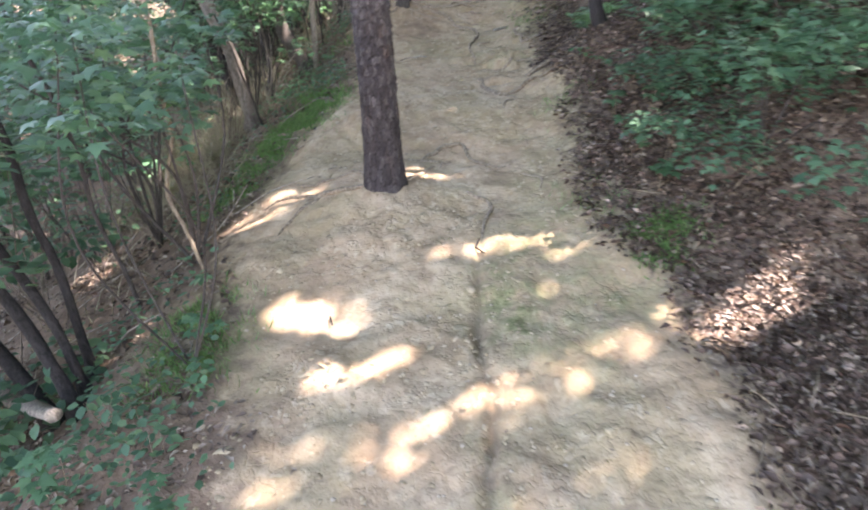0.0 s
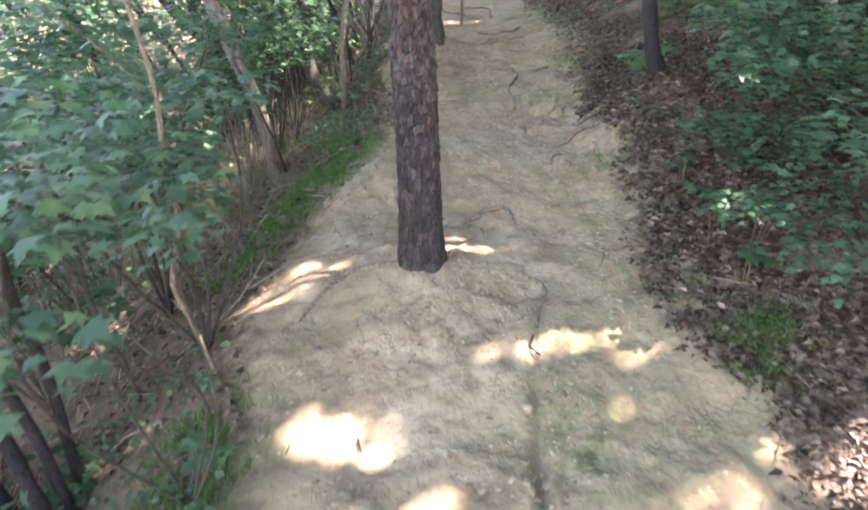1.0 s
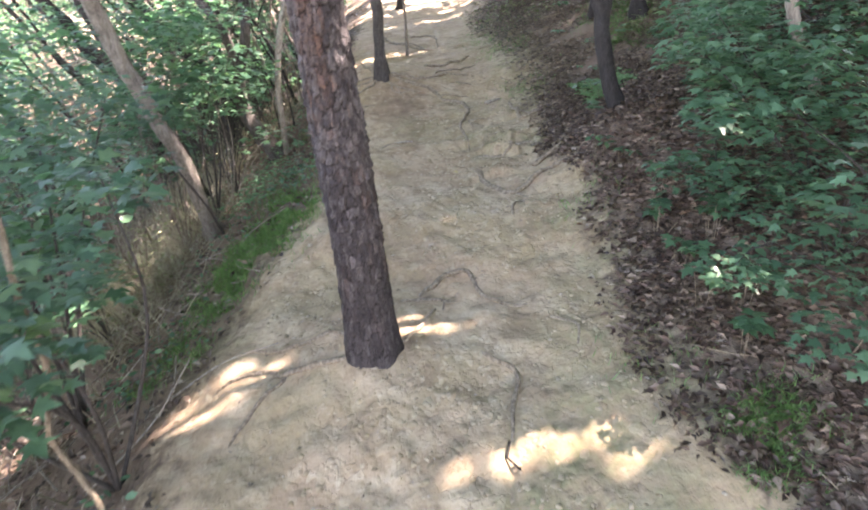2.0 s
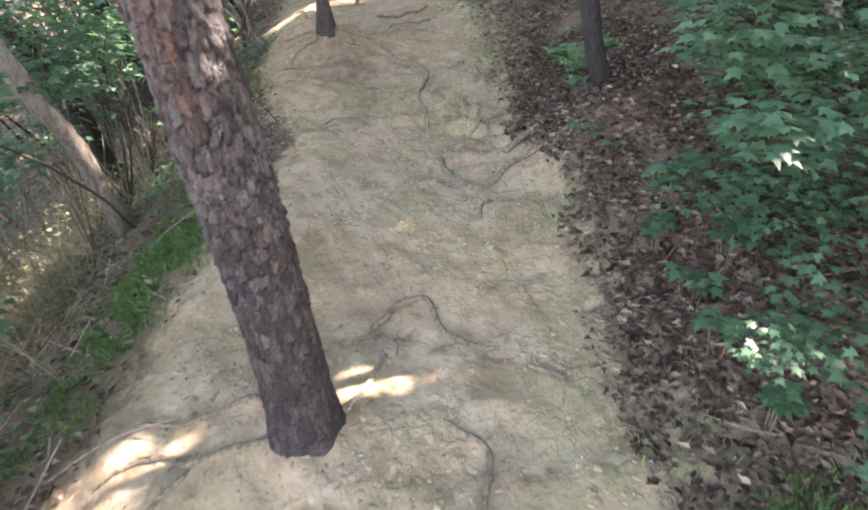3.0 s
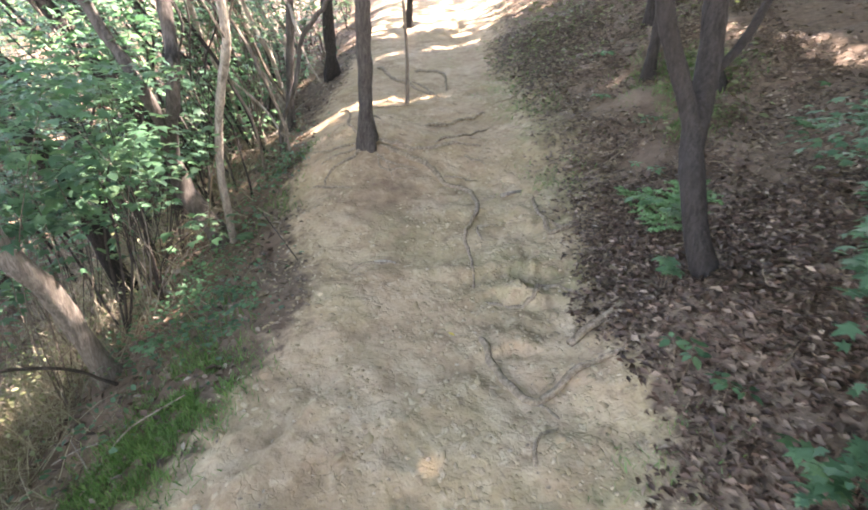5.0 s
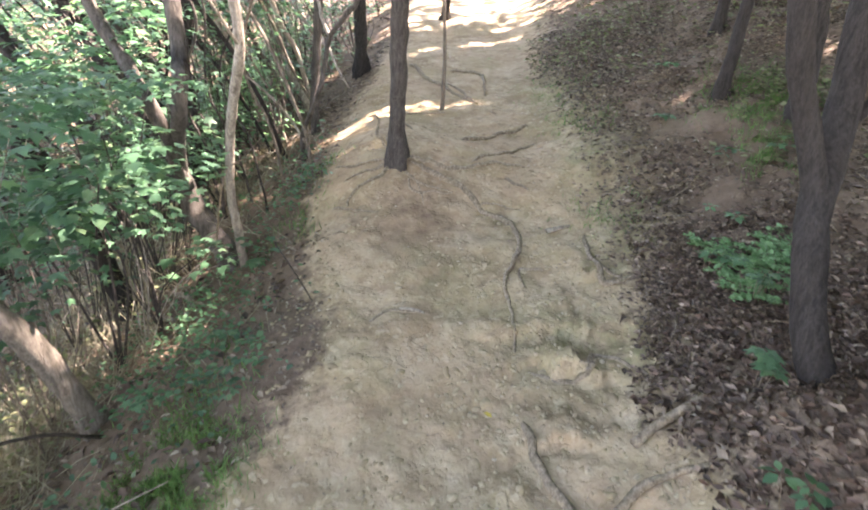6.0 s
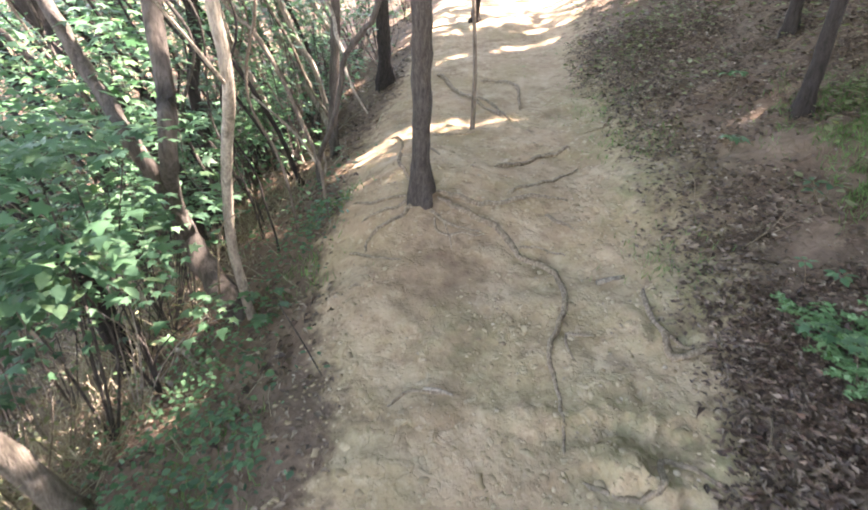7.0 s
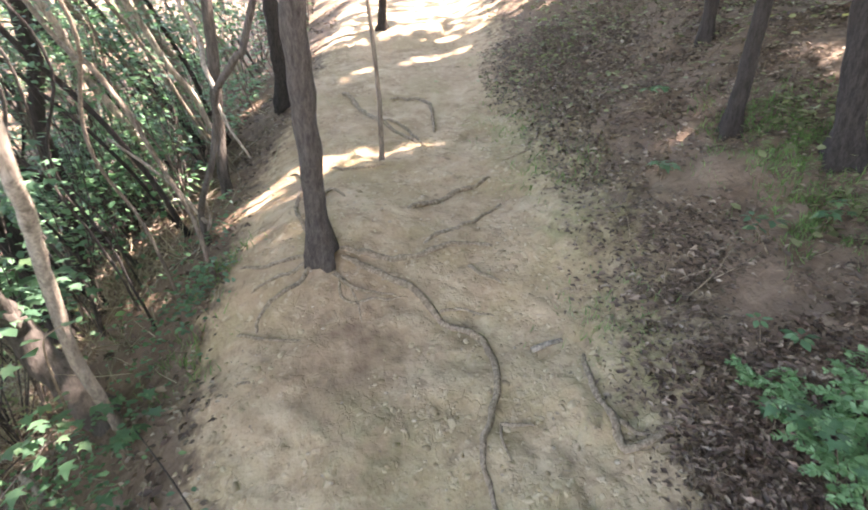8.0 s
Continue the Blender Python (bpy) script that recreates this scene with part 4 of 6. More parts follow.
def build_forest():
    """The wood round about: thin leaning trunks with crowns that close overhead."""
    taken = [(-0.41, 6.74), (1.47, 4.9), (1.96, 7.26), (2.27, 6.72), (-1.78, 5.12), (-1.42, 6.28), (-1.75, 6.3), (-2.3, 6.3), (-2.1, 7.1), (-2.5, 8.0), (-3.5, 8.0), (-1.2, 7.6), (-1.1, 7.1), (-1.14, 9.6), (-0.25, 11.6), (2.36, 8.5)]
    for gx in range(-4, 7):
        for gy in range(-3, 10):
            x, y = gx * 2.5 + random.uniform(-0.9, 0.9), gy * 2.5 + random.uniform(-0.9, 0.9)
            middle = -2.0 < x < 3.3 and y < 15
            if middle and y > 0:
                # no trunk here: the crowns of the neighbours reach over the trail
                home = (x - 4.5 if x < 0.8 else x + 4.0, y)
                if any(abs(home[0] - a) + abs(home[1] - b) < 0.6 for a, b in taken):
                    continue
            else:
                home = (x, y)
            if -2.2 < home[0] < 1.6 and home[1] < 15:
                continue
            if any((home[0] - a) ** 2 + (home[1] - b) ** 2 < 0.3 for a, b in taken):
                continue
            taken.append(home)
            side = -1 if home[0] < 0 else 1
            bark = random.choice((GREY_BARK, GREY_BARK, DARK_BARK))
            lean = (random.uniform(-0.55, -0.2), random.uniform(-0.3, 0.0)) if side < 0 else (random.uniform(-0.1, 0.1), random.uniform(-0.1, 0.1))
            top = (x, y, ground_z(0, y) + random.uniform(6.0, 7.6))
            build_tree("woodland_tree", home[0], home[1], lean, random.uniform(0.03, 0.065), 6.2, bark, "slender woodland tree with a thin leaning trunk", "woodland trees", crown_at=top, bend=0.06, limbs=2, count=(2600 if -1 < y < 15 else 600) if x > 0.5 else 260, sides=9)


build_forest()


# ---- roots across the trail


def root(name, parent, points, radius, label="", material=None):
    """A half-buried root along the ground; the ends dive into the earth."""
    line = smooth_line([Vector((x, y, 0)) for x, y in points], 0.025)
    n = len(line)
    out = []
    for k, p in enumerate(line):
        s = min(k, n - 1 - k) / max(1, n - 1)
        wave = 0.34 * noise.noise(p * 5) + 0.17
        lift = radius * (0.05 + 2.3 * wave) * min(1, s * 10) - radius * 1.3 * max(0, 1 - s * 12)
        out.append(Vector((p.x + 0.008 * noise.noise(p * 14), p.y + 0.008 * noise.noise(p * 14 + Vector((4, 4, 4))), ground_at(p.x, p.y) + lift)))
    if parent:
        out = [p - Vector(parent.location) for p in out]
        return part(name, mesh_of(name, *tube(out, [radius, radius * 1.05, radius * 0.85, radius * 0.55], 9, 0.35, points[0][0] * 9), material or ROOT_BARK), parent)
    base = out[0].copy()
    ob = new(name, mesh_of(name, *tube([p - base for p in out], [radius * 0.9, radius, radius * 0.85, radius * 0.5], 9, 0.35, points[0][0] * 9), material or ROOT_BARK))
    ob.location = base
    return tagged(ob, label, "root", "bare roots in the trail")


for _p, _r in (
    ([(-0.34, 6.73), (-0.22, 6.70), (-0.05, 6.63), (0.09, 6.56), (0.22, 6.41), (0.35, 6.35), (0.43, 6.22), (0.44, 6.03), (0.38, 5.85), (0.34, 5.75), (0.352, 5.5)], 0.021),
    ([(0.335, 5.72), (0.357, 5.55), (0.366, 5.32), (0.363, 5.21)], 0.010),
    ([(-0.3, 6.6), (-0.26, 6.5), (-0.11, 6.51), (0.03, 6.54)], 0.009),
    ([(-0.33, 6.64), (-0.22, 6.56), (0.0, 6.55)], 0.01),
    ([(-0.34, 6.77), (0.01, 6.75), (0.22, 6.84), (0.41, 6.91), (0.56, 6.88)], 0.02),
    ([(0.13, 6.89), (0.43, 7.12), (0.67, 7.38)], 0.014),
    ([(0.05, 7.25), (0.32, 7.46), (0.64, 7.66)], 0.02),
    ([(0.2, 6.45), (0.34, 6.47), (0.49, 6.44)], 0.009),
    ([(-0.44, 6.68), (-0.5, 6.58), (-0.6, 6.53), (-0.69, 6.46), (-0.68, 6.38)], 0.014),
    ([(-0.46, 6.74), (-0.66, 6.73), (-0.87, 6.81)], 0.012),
    ([(-0.42, 6.8), (-0.5, 7.1), (-0.45, 7.5), (-0.3, 7.36)], 0.016),
    ([(-0.37, 6.69), (-0.27, 6.6), (-0.2, 6.5), (-0.17, 6.38)], 0.006),
    ([(-0.45, 6.7), (-0.56, 6.64), (-0.75, 6.6)], 0.012),
    ([(-0.43, 6.79), (-0.6, 7.2), (-0.68, 7.78), (-0.84, 7.98)], 0.013),
):
    root("root", MID_TREE, _p, _r * 0.88)
_root_words = "worn grey-brown root lying bare in the trodden clay"
for _p, _r in (
    ([(0.36, 4.85), (0.44, 4.58), (0.57, 4.40), (0.76, 4.5), (0.9, 4.54), (1.08, 4.52)], 0.02),
    ([(0.55, 4.42), (0.62, 4.36), (0.67, 4.29)], 0.008),
    ([(0.52, 4.07), (0.55, 4.2), (0.66, 4.25)], 0.009),
    ([(-0.1, 3.45), (0.07, 3.6), (0.19, 3.61), (0.22, 3.5), (0.27, 3.4), (0.37, 3.33), (0.5, 3.32)], 0.014),
    ([(-0.2, 3.38), (-0.07, 3.41), (0.13, 3.4)], 0.01),
    ([(0.04, 3.44), (0.03, 3.3)], 0.006),
    ([(0.17, 3.0), (0.33, 2.86), (0.29, 2.71), (0.24, 2.5)], 0.012),
    ([(0.54, 3.2), (0.66, 3.12), (0.63, 2.98)], 0.009),
    ([(0.40, 5.12), (0.66, 5.04), (0.73, 5.19), (0.96, 5.03)], 0.013),
    ([(0.85, 6.17), (0.83, 5.99), (0.85, 5.84), (0.90, 5.75), (0.96, 5.71), (1.02, 5.70)], 0.014),
    ([(0.85, 5.86), (0.86, 5.74), (0.875, 5.665), (0.92, 5.67), (1.0, 5.69), (1.06, 5.72), (1.15, 5.75)], 0.018),
    ([(0.42, 5.86), (0.47, 5.84), (0.57, 5.83)], 0.009),
    ([(0.43, 5.86), (0.42, 5.76), (0.45, 5.67)], 0.007),
    ([(0.38, 6.77), (0.44, 6.68), (0.55, 6.6)], 0.011),
    ([(-0.73, 6.12), (-0.68, 6.1), (-0.62, 6.1)], 0.007),
    ([(-0.8, 6.42), (-0.63, 6.34), (-0.44, 6.30)], 0.009),
    ([(-0.60, 9.65), (-0.37, 9.14), (-0.16, 8.75), (0.17, 8.27)], 0.022),
    ([(-0.14, 9.33), (0.11, 9.28), (0.26, 9.11), (0.28, 8.49)], 0.018),
    ([(-0.16, 8.82), (0.03, 8.67), (0.19, 8.28)], 0.014),
    ([(-0.5, 7.9), (-0.3, 7.86), (-0.08, 7.91)], 0.012),
    ([(-0.38, 5.38), (-0.28, 5.48), (-0.08, 5.45)], 0.009),
):
    root("exposed_root", None, _p, _r, _root_words)
for _p, _r in (([(-0.38, 3.02), (-0.5, 3.11), (-0.71, 3.08), (-0.94, 3.12)], 0.011), ([(-0.4, 2.93), (-0.53, 2.92), (-0.69, 2.91), (-0.8, 2.97), (-0.91, 2.96), (-1.05, 2.9)], 0.014), ([(-0.68, 2.9), (-0.8, 2.75), (-0.88, 2.6)], 0.010), ([(-0.22, 2.97), (-0.1, 3.12), (0.0, 3.35)], 0.012)):
    root("root", PINE, _p, _r)

# ---- leafy shrubs and saplings


def spray(centre, radius, count, size, droop=0.15):
    """Places, directions and upper sides of the leaves of one flat spray."""
    a = DICE.uniform(0, 2 * np.pi, count)
    r = radius * np.sqrt(DICE.uniform(0.02, 1, count))
    at = np.stack([np.cos(a) * r, np.sin(a) * r, DICE.normal(0, radius * 0.22, count) - droop * r], 1) + np.array(centre)
    out = a + DICE.normal(0, 0.6, count)
    way = np.stack([np.cos(out), np.sin(out), DICE.uniform(-0.5, 0.15, count)], 1)
    up = np.stack([DICE.normal(0, 0.3, count), DICE.normal(0, 0.3, count), np.ones(count)], 1)
    return at, way, up, DICE.uniform(0.7, 1.25, count) * size


MAPLE = (LOBED, LOBED_QUADS)


def shrub(name, x, y, sprays, label, group="", shape=(OVATE, OVATE_QUADS), material=None, stem_radius=0.006, bark=None, clear=True, single=0):
    """A shrub: a thin stem to each flat spray of leaves. sprays: rows of place, radius, count, leaf length."""
    base = Vector((x, y, ground_at(x, y) - 0.03))
    ob = thing(name, base, label, "shrub", group)
    parts = []
    for c, r, n, size in sprays:
        c = Vector(c)
        if name == "bank_shrub" and shape is MAPLE:
            n, size = int(n * 2.0), size * 0.8
        mid = base.lerp(c, 0.45) + Vector((0.15 * math.sin(c.x * 9), 0.15 * math.cos(c.y * 7), 0.14))
        line = [p - base for p in smooth_line([base, mid, c], 0.1)]
        part("stem", mesh_of("stem", *tube(line, [stem_radius, stem_radius * 0.8, stem_radius * 0.35], 6, 0.2), bark or GREY_BARK), ob)
        parts.append(spray(c, r, n, size))
    at, way, up, size = (np.concatenate([p[k] for p in parts]) for k in range(4))
    if clear:
        keep = (leaf_left(at) > 0.49) | (np.abs(at - np.array((1.10, 2.72, 1.06))).sum(1) < 0.4) | ((at[:, 0] < -1.3) & (at[:, 1] > 5.0) & (at[:, 2] > 0.9))
        keep &= ~((at[:, 0] > -2.05) & (at[:, 0] < -1.3) & (at[:, 1] > 4.5) & (at[:, 1] < 5.3) & (at[:, 2] < 1.35))
        at, way, up, size = at[keep], way[keep], up[keep], size[keep]
    near = np.argsort(np.abs(at[:, 0]))[:single]
    if single:
        blade = quads_mesh("leaf", shape[0], shape[1], material or LEAF)
    for k in near:
        w = Vector(way[k]).normalized()
        side = w.cross(Vector(up[k])).normalized()
        top = side.cross(w)
        leaf = new("leaf", blade)
        leaf.parent = ob
        wide = random.uniform(0.8, 1.2)
        turn = Matrix((side * wide, w, top)).transposed() * size[k]
        leaf.matrix_local = Matrix.Translation(Vector(at[k]) - base) @ turn.to_4x4()
    rest = np.setdiff1d(np.arange(len(at)), near)
    if len(rest):
        part("foliage", leaves("foliage", at[rest] - np.array(base), way[rest], up[rest], size[rest], shape, material or LEAF), ob)
    return ob


# the wood on the falling side
LEFT_SPRAYS = [((-1.75, 5.65, 2.04), 0.2, 60, 0.06), ((-1.45, 5.65, 2.1), 0.17, 44, 0.055), ((-2.0, 5.6, 1.95), 0.22, 66, 0.06), ((-1.78, 5.6, 1.62), 0.2, 60, 0.055), ((-1.62, 5.68, 1.36), 0.16, 44, 0.05), ((-1.98, 5.6, 1.3), 0.2, 56, 0.055), ((-1.5, 5.78, 1.5), 0.12, 26, 0.05), ((-1.42, 5.9, 1.1), 0.1, 22, 0.045)]
for _k in range(96):
    _y = random.uniform(1.2, 15.0)
    _x = random.uniform(-1.95 - 0.05 * _y, -3.0 - 0.45 * _y)
    _z = ground_z(_x, _y)
    if 4.2 < _y < 6.8 and _x > -3.3:
        continue
    _rows = []
    for _j in range(random.randint(6, 9)):
        _h = random.uniform(0.3, 2.2) if _y < 7 else random.uniform(0.2, 2.7)
        _rows.append(((_x + random.uniform(-0.5, 0.35), _y + random.uniform(-0.5, 0.5), _z + _h), random.uniform(0.22, 0.42), random.randint(50, 80) if _y < 4.5 else random.randint(26, 48), random.uniform(0.06, 0.1)))
    shrub("understory_shrub", _x, _y, _rows, "shade-grown green shrub with flat layers of leaves", "understory shrubs", material=random.choice((LEAF, LEAF, BRIGHT_LEAF)), clear=False, stem_radius=0.004, bark=random.choice((BROWN_BARK, GREY_BARK)))
for _k in range(46):
    _y = random.uniform(2.0, 24.0)
    _x = random.uniform(-6.0 - 0.2 * _y, -16.0)
    _z = ground_z(_x, _y)
    shrub("distant_shrub", _x, _y, [((_x + random.uniform(-0.8, 0.8), _y + random.uniform(-0.8, 0.8), _z + random.uniform(0.2, 3.6)), random.uniform(0.4, 0.7), 60, 0.14) for _j in range(9)], "green shrub far down the slope", "distant shrubs", material=random.choice((LEAF, BRIGHT_LEAF)), clear=False, bark=DARK_BARK)
shrub("maple_sapling", -1.04, 1.76, [((-0.62, 0.98, 1.47), 0.1, 40, 0.035), ((-0.54, 1.2, 1.52), 0.08, 27, 0.032), ((-0.82, 1.25, 1.6), 0.17, 78, 0.038), ((-0.98, 1.55, 1.62), 0.2, 95, 0.042)], "slim sapling with broad lobed green leaves", "maple saplings", MAPLE, LEAF, 0.005, GREY_BARK, single=300)
shrub("maple_sapling", -1.35, 2.6, [((-1.05, 2.0, 1.28), 0.2, 96, 0.061), ((-1.22, 2.34, 1.32), 0.25, 122, 0.061), ((-1.3, 1.7, 1.4), 0.28, 137, 0.061), ((-1.5, 2.3, 1.55), 0.3, 146, 0.061), ((-1.15, 2.8, 1.5), 0.22, 88, 0.061)], "leafy maple sapling leaning over the trail's edge", "maple saplings", MAPLE, LEAF, 0.01, GREY_BARK, single=280)
shrub("maple_sapling", -1.9, 3.2, [((-1.6, 2.9, 1.2), 0.28, 146, 0.065), ((-1.75, 3.4, 1.5), 0.3, 146, 0.065), ((-2.0, 2.7, 1.0), 0.3, 137, 0.061), ((-1.5, 3.6, 1.7), 0.25, 105, 0.061), ((-2.1, 3.4, 1.75), 0.35, 163, 0.065)], "leafy maple sapling on the falling bank", "maple saplings", MAPLE, LEAF, 0.012, GREY_BARK)
shrub("maple_sapling", -1.95, 5.6, [((-1.6, 5.35, 1.7), 0.28, 91, 0.075), ((-1.8, 5.5, 1.55), 0.26, 70, 0.075), ((-1.95, 5.7, 2.05), 0.32, 80, 0.075), ((-2.2, 5.5, 1.4), 0.3, 86, 0.075)], "leafy sapling among leaning trunks", "maple saplings", material=LEAF, stem_radius=0.01)
for _k in range(11):
    _x, _y = random.uniform(-2.7, -1.75), random.uniform(4.7, 5.7)
    _z = ground_z(_x, _y)
    shrub("maple_sapling", _x, _y, [((_x + random.uniform(-0.25, 0.4), _y + random.uniform(-0.4, 0.4), max(_z + 0.3, random.uniform(0.75, 2.3))), random.uniform(0.2, 0.34), 30, 0.07) for _j in range(5)], "leafy sapling among leaning trunks", "maple saplings", MAPLE, random.choice((LEAF, TEAL_LEAF, BRIGHT_LEAF)), 0.004, random.choice((PALE_BARK, BROWN_BARK)))
for _k in range(34):
    _y = random.uniform(8.2, 15.0)
    _x = random.uniform(-1.35, -3.8)
    _z = ground_z(_x, _y)
    shrub("understory_shrub", _x, _y, [((_x + random.uniform(-0.4, 0.15), _y + random.uniform(-0.4, 0.4), _z + random.uniform(0.2, 1.9)), random.uniform(0.2, 0.36), 44, 0.06) for _j in range(7)], "thin-leaved brush beside the upper trail", "understory shrubs", material=random.choice((LEAF, BRIGHT_LEAF, BRIGHT_LEAF)), clear=False, stem_radius=0.005)
for _k in range(26):
    _y = random.uniform(6.9, 9.6)
    _x = random.uniform(-1.75, -3.3)
    _z = ground_z(_x, _y)
    shrub("understory_shrub", _x, _y, [((_x + random.uniform(-0.45, 0.2), _y + random.uniform(-0.4, 0.4), _z + random.uniform(0.5, 2.3)), random.uniform(0.18, 0.34), 42, 0.05) for _j in range(6)], "sparse small-leaved brush among slanting stems", "understory shrubs", material=random.choice((LEAF, TEAL_LEAF, BRIGHT_LEAF)), clear=False, stem_radius=0.004)
for _k in range(7):
    _x, _y = random.uniform(-2.6, -1.85), random.uniform(5.8, 6.6)
    shrub("maple_sapling", _x, _y, [((_x + random.uniform(-0.25, 0.3), _y + random.uniform(-0.35, 0.3), random.uniform(1.25, 2.45)), random.uniform(0.2, 0.32), 34, 0.062) for _j in range(6)], "leafy sapling behind a divided trunk", "maple saplings", MAPLE, random.choice((LEAF, TEAL_LEAF)), 0.004)
shrub("maple_sapling", -1.8, 5.85, LEFT_SPRAYS, "sapling with broad teal leaves in front of a divided trunk", "maple saplings", MAPLE, TEAL_LEAF, 0.006, GREY_BARK, single=260)
# the shrubs on the bank
shrub("bank_shrub", 1.75, 2.75, [((1.3, 2.3, 1.0), 0.2, 60, 0.046), ((1.12, 2.73, 1.04), 0.11, 66, 0.036), ((1.34, 2.3, 1.42), 0.26, 120, 0.065), ((1.5, 2.0, 1.12), 0.28, 113, 0.060), ((1.42, 3.02, 1.55), 0.28, 131, 0.065), ((1.7, 2.5, 1.5), 0.32, 131, 0.065)], "bushy green shrub on the bank above dark litter", "bank shrubs", MAPLE, TEAL_LEAF, single=290)
shrub("bank_shrub", 1.85, 3.35, [((1.12, 2.95, 1.6), 0.15, 53, 0.065), ((1.40, 3.66, 1.92), 0.26, 120, 0.065), ((1.6, 3.2, 1.75), 0.3, 120, 0.065), ((1.16, 3.3, 1.78), 0.16, 60, 0.069), ((1.75, 3.9, 1.6), 0.3, 120, 0.060), ((1.55, 3.4, 1.2), 0.26, 101, 0.056)], "tall green sapling with layered leaves on the bank", "bank shrubs", MAPLE, TEAL_LEAF, single=290)
shrub("bank_shrub", 2.3, 2.2, [((1.9, 1.9, 1.1), 0.3, 120, 0.065), ((2.1, 2.4, 1.5), 0.34, 131, 0.065), ((2.4, 2.0, 1.0), 0.3, 107, 0.065), ((2.2, 2.9, 1.3), 0.32, 120, 0.065)], "dense green shrub on the bank", "bank shrubs", MAPLE, TEAL_LEAF)
shrub("bank_shrub", 2.6, 3.6, [((2.2, 3.4, 1.5), 0.34, 137, 0.065), ((2.5, 3.9, 1.9), 0.36, 137, 0.065), ((2.8, 3.3, 1.5), 0.34, 120, 0.065), ((2.4, 3.0, 1.9), 0.36, 131, 0.065)], "dense green shrub higher on the bank", "bank shrubs", MAPLE, TEAL_LEAF)
shrub("bank_shrub", 2.4, 4.25, [((1.78, 4.1, 1.85), 0.28, 112, 0.065), ((2.0, 4.4, 2.05), 0.32, 125, 0.065), ((2.25, 3.9, 1.75), 0.34, 125, 0.065), ((1.68, 3.75, 1.62), 0.24, 100, 0.060), ((2.35, 4.7, 2.2), 0.36, 125, 0.069), ((2.1, 5.0, 1.95), 0.3, 100, 0.065)], "tall leafy shrub on the upper bank", "bank shrubs", MAPLE, TEAL_LEAF)
shrub("bank_shrub", 3.2, 4.8, [((2.8, 4.5, 2.0), 0.4, 137, 0.069), ((3.1, 5.0, 2.3), 0.4, 137, 0.069), ((3.5, 4.4, 2.0), 0.4, 125, 0.069), ((2.7, 5.3, 2.1), 0.32, 100, 0.069), ((3.3, 3.8, 1.9), 0.4, 125, 0.069)], "tall leafy shrub high on the bank", "bank shrubs", MAPLE, TEAL_LEAF)
for _x, _y, _rows in ((1.5, 3.5, ((1.3, 3.5), (1.45, 3.22), (1.62, 3.75), (1.75, 3.3), (1.85, 3.6))), (1.7, 2.95, ((1.5, 2.95), (1.42, 2.65), (1.75, 2.75), (1.9, 3.0), (1.65, 3.15))), (2.05, 3.7, ((1.95, 3.95), (2.15, 3.5), (2.3, 3.9), (1.85, 4.1)))):
    shrub("bank_shrub", _x, _y, [((a, b, ground_z(a, b) + random.uniform(0.16, 0.42)), random.uniform(0.17, 0.25), 62, 0.044) for a, b in _rows], "low green shrub among leaf litter on the bank", "bank shrubs", MAPLE, random.choice((LEAF, TEAL_LEAF)), 0.004, single=200)
for _k in range(34):
    _y = random.uniform(3.5, 20.0)
    _x = random.uniform(4.2, 9.0) if _y < 11 else random.uniform(2.4, 8.0)
    _z = ground_z(_x, _y)
    shrub("bank_shrub", _x, _y, [((_x + random.uniform(-0.5, 0.5), _y + random.uniform(-0.5, 0.5), _z + random.uniform(0.2, 1.5)), random.uniform(0.25, 0.42), 44, 0.085) for _j in range(6)], "green shrub in the wood above the bank", "bank shrubs", material=random.choice((LEAF, BRIGHT_LEAF)), clear=False)
for _k in range(40):
    _y = random.uniform(14.0, 26.0)
    _x = random.uniform(-9, 9)
    if abs(_x - 1.0) < 1.2 and _y < 22:
        continue
    _z = ground_z(_x, _y)
    shrub("distant_shrub", _x, _y, [((_x + random.uniform(-0.7, 0.7), _y + random.uniform(-0.7, 0.7), _z + random.uniform(0.2, 2.6)), random.uniform(0.35, 0.6), 50, 0.12) for _j in range(8)], "green shrub far up the slope", "distant shrubs", material=random.choice((LEAF, BRIGHT_LEAF)), clear=False)


# ---- small plants: every leaf its own piece
def leaf_piece(shape, material):
    form, quads = shape
    return quads_mesh("leaf", form, quads, material)


SEEDLING_LEAVES = [leaf_piece(MAPLE, BRIGHT_LEAF), leaf_piece((OVATE, OVATE_QUADS), BRIGHT_LEAF), leaf_piece((OVATE, OVATE_QUADS), LEAF)]


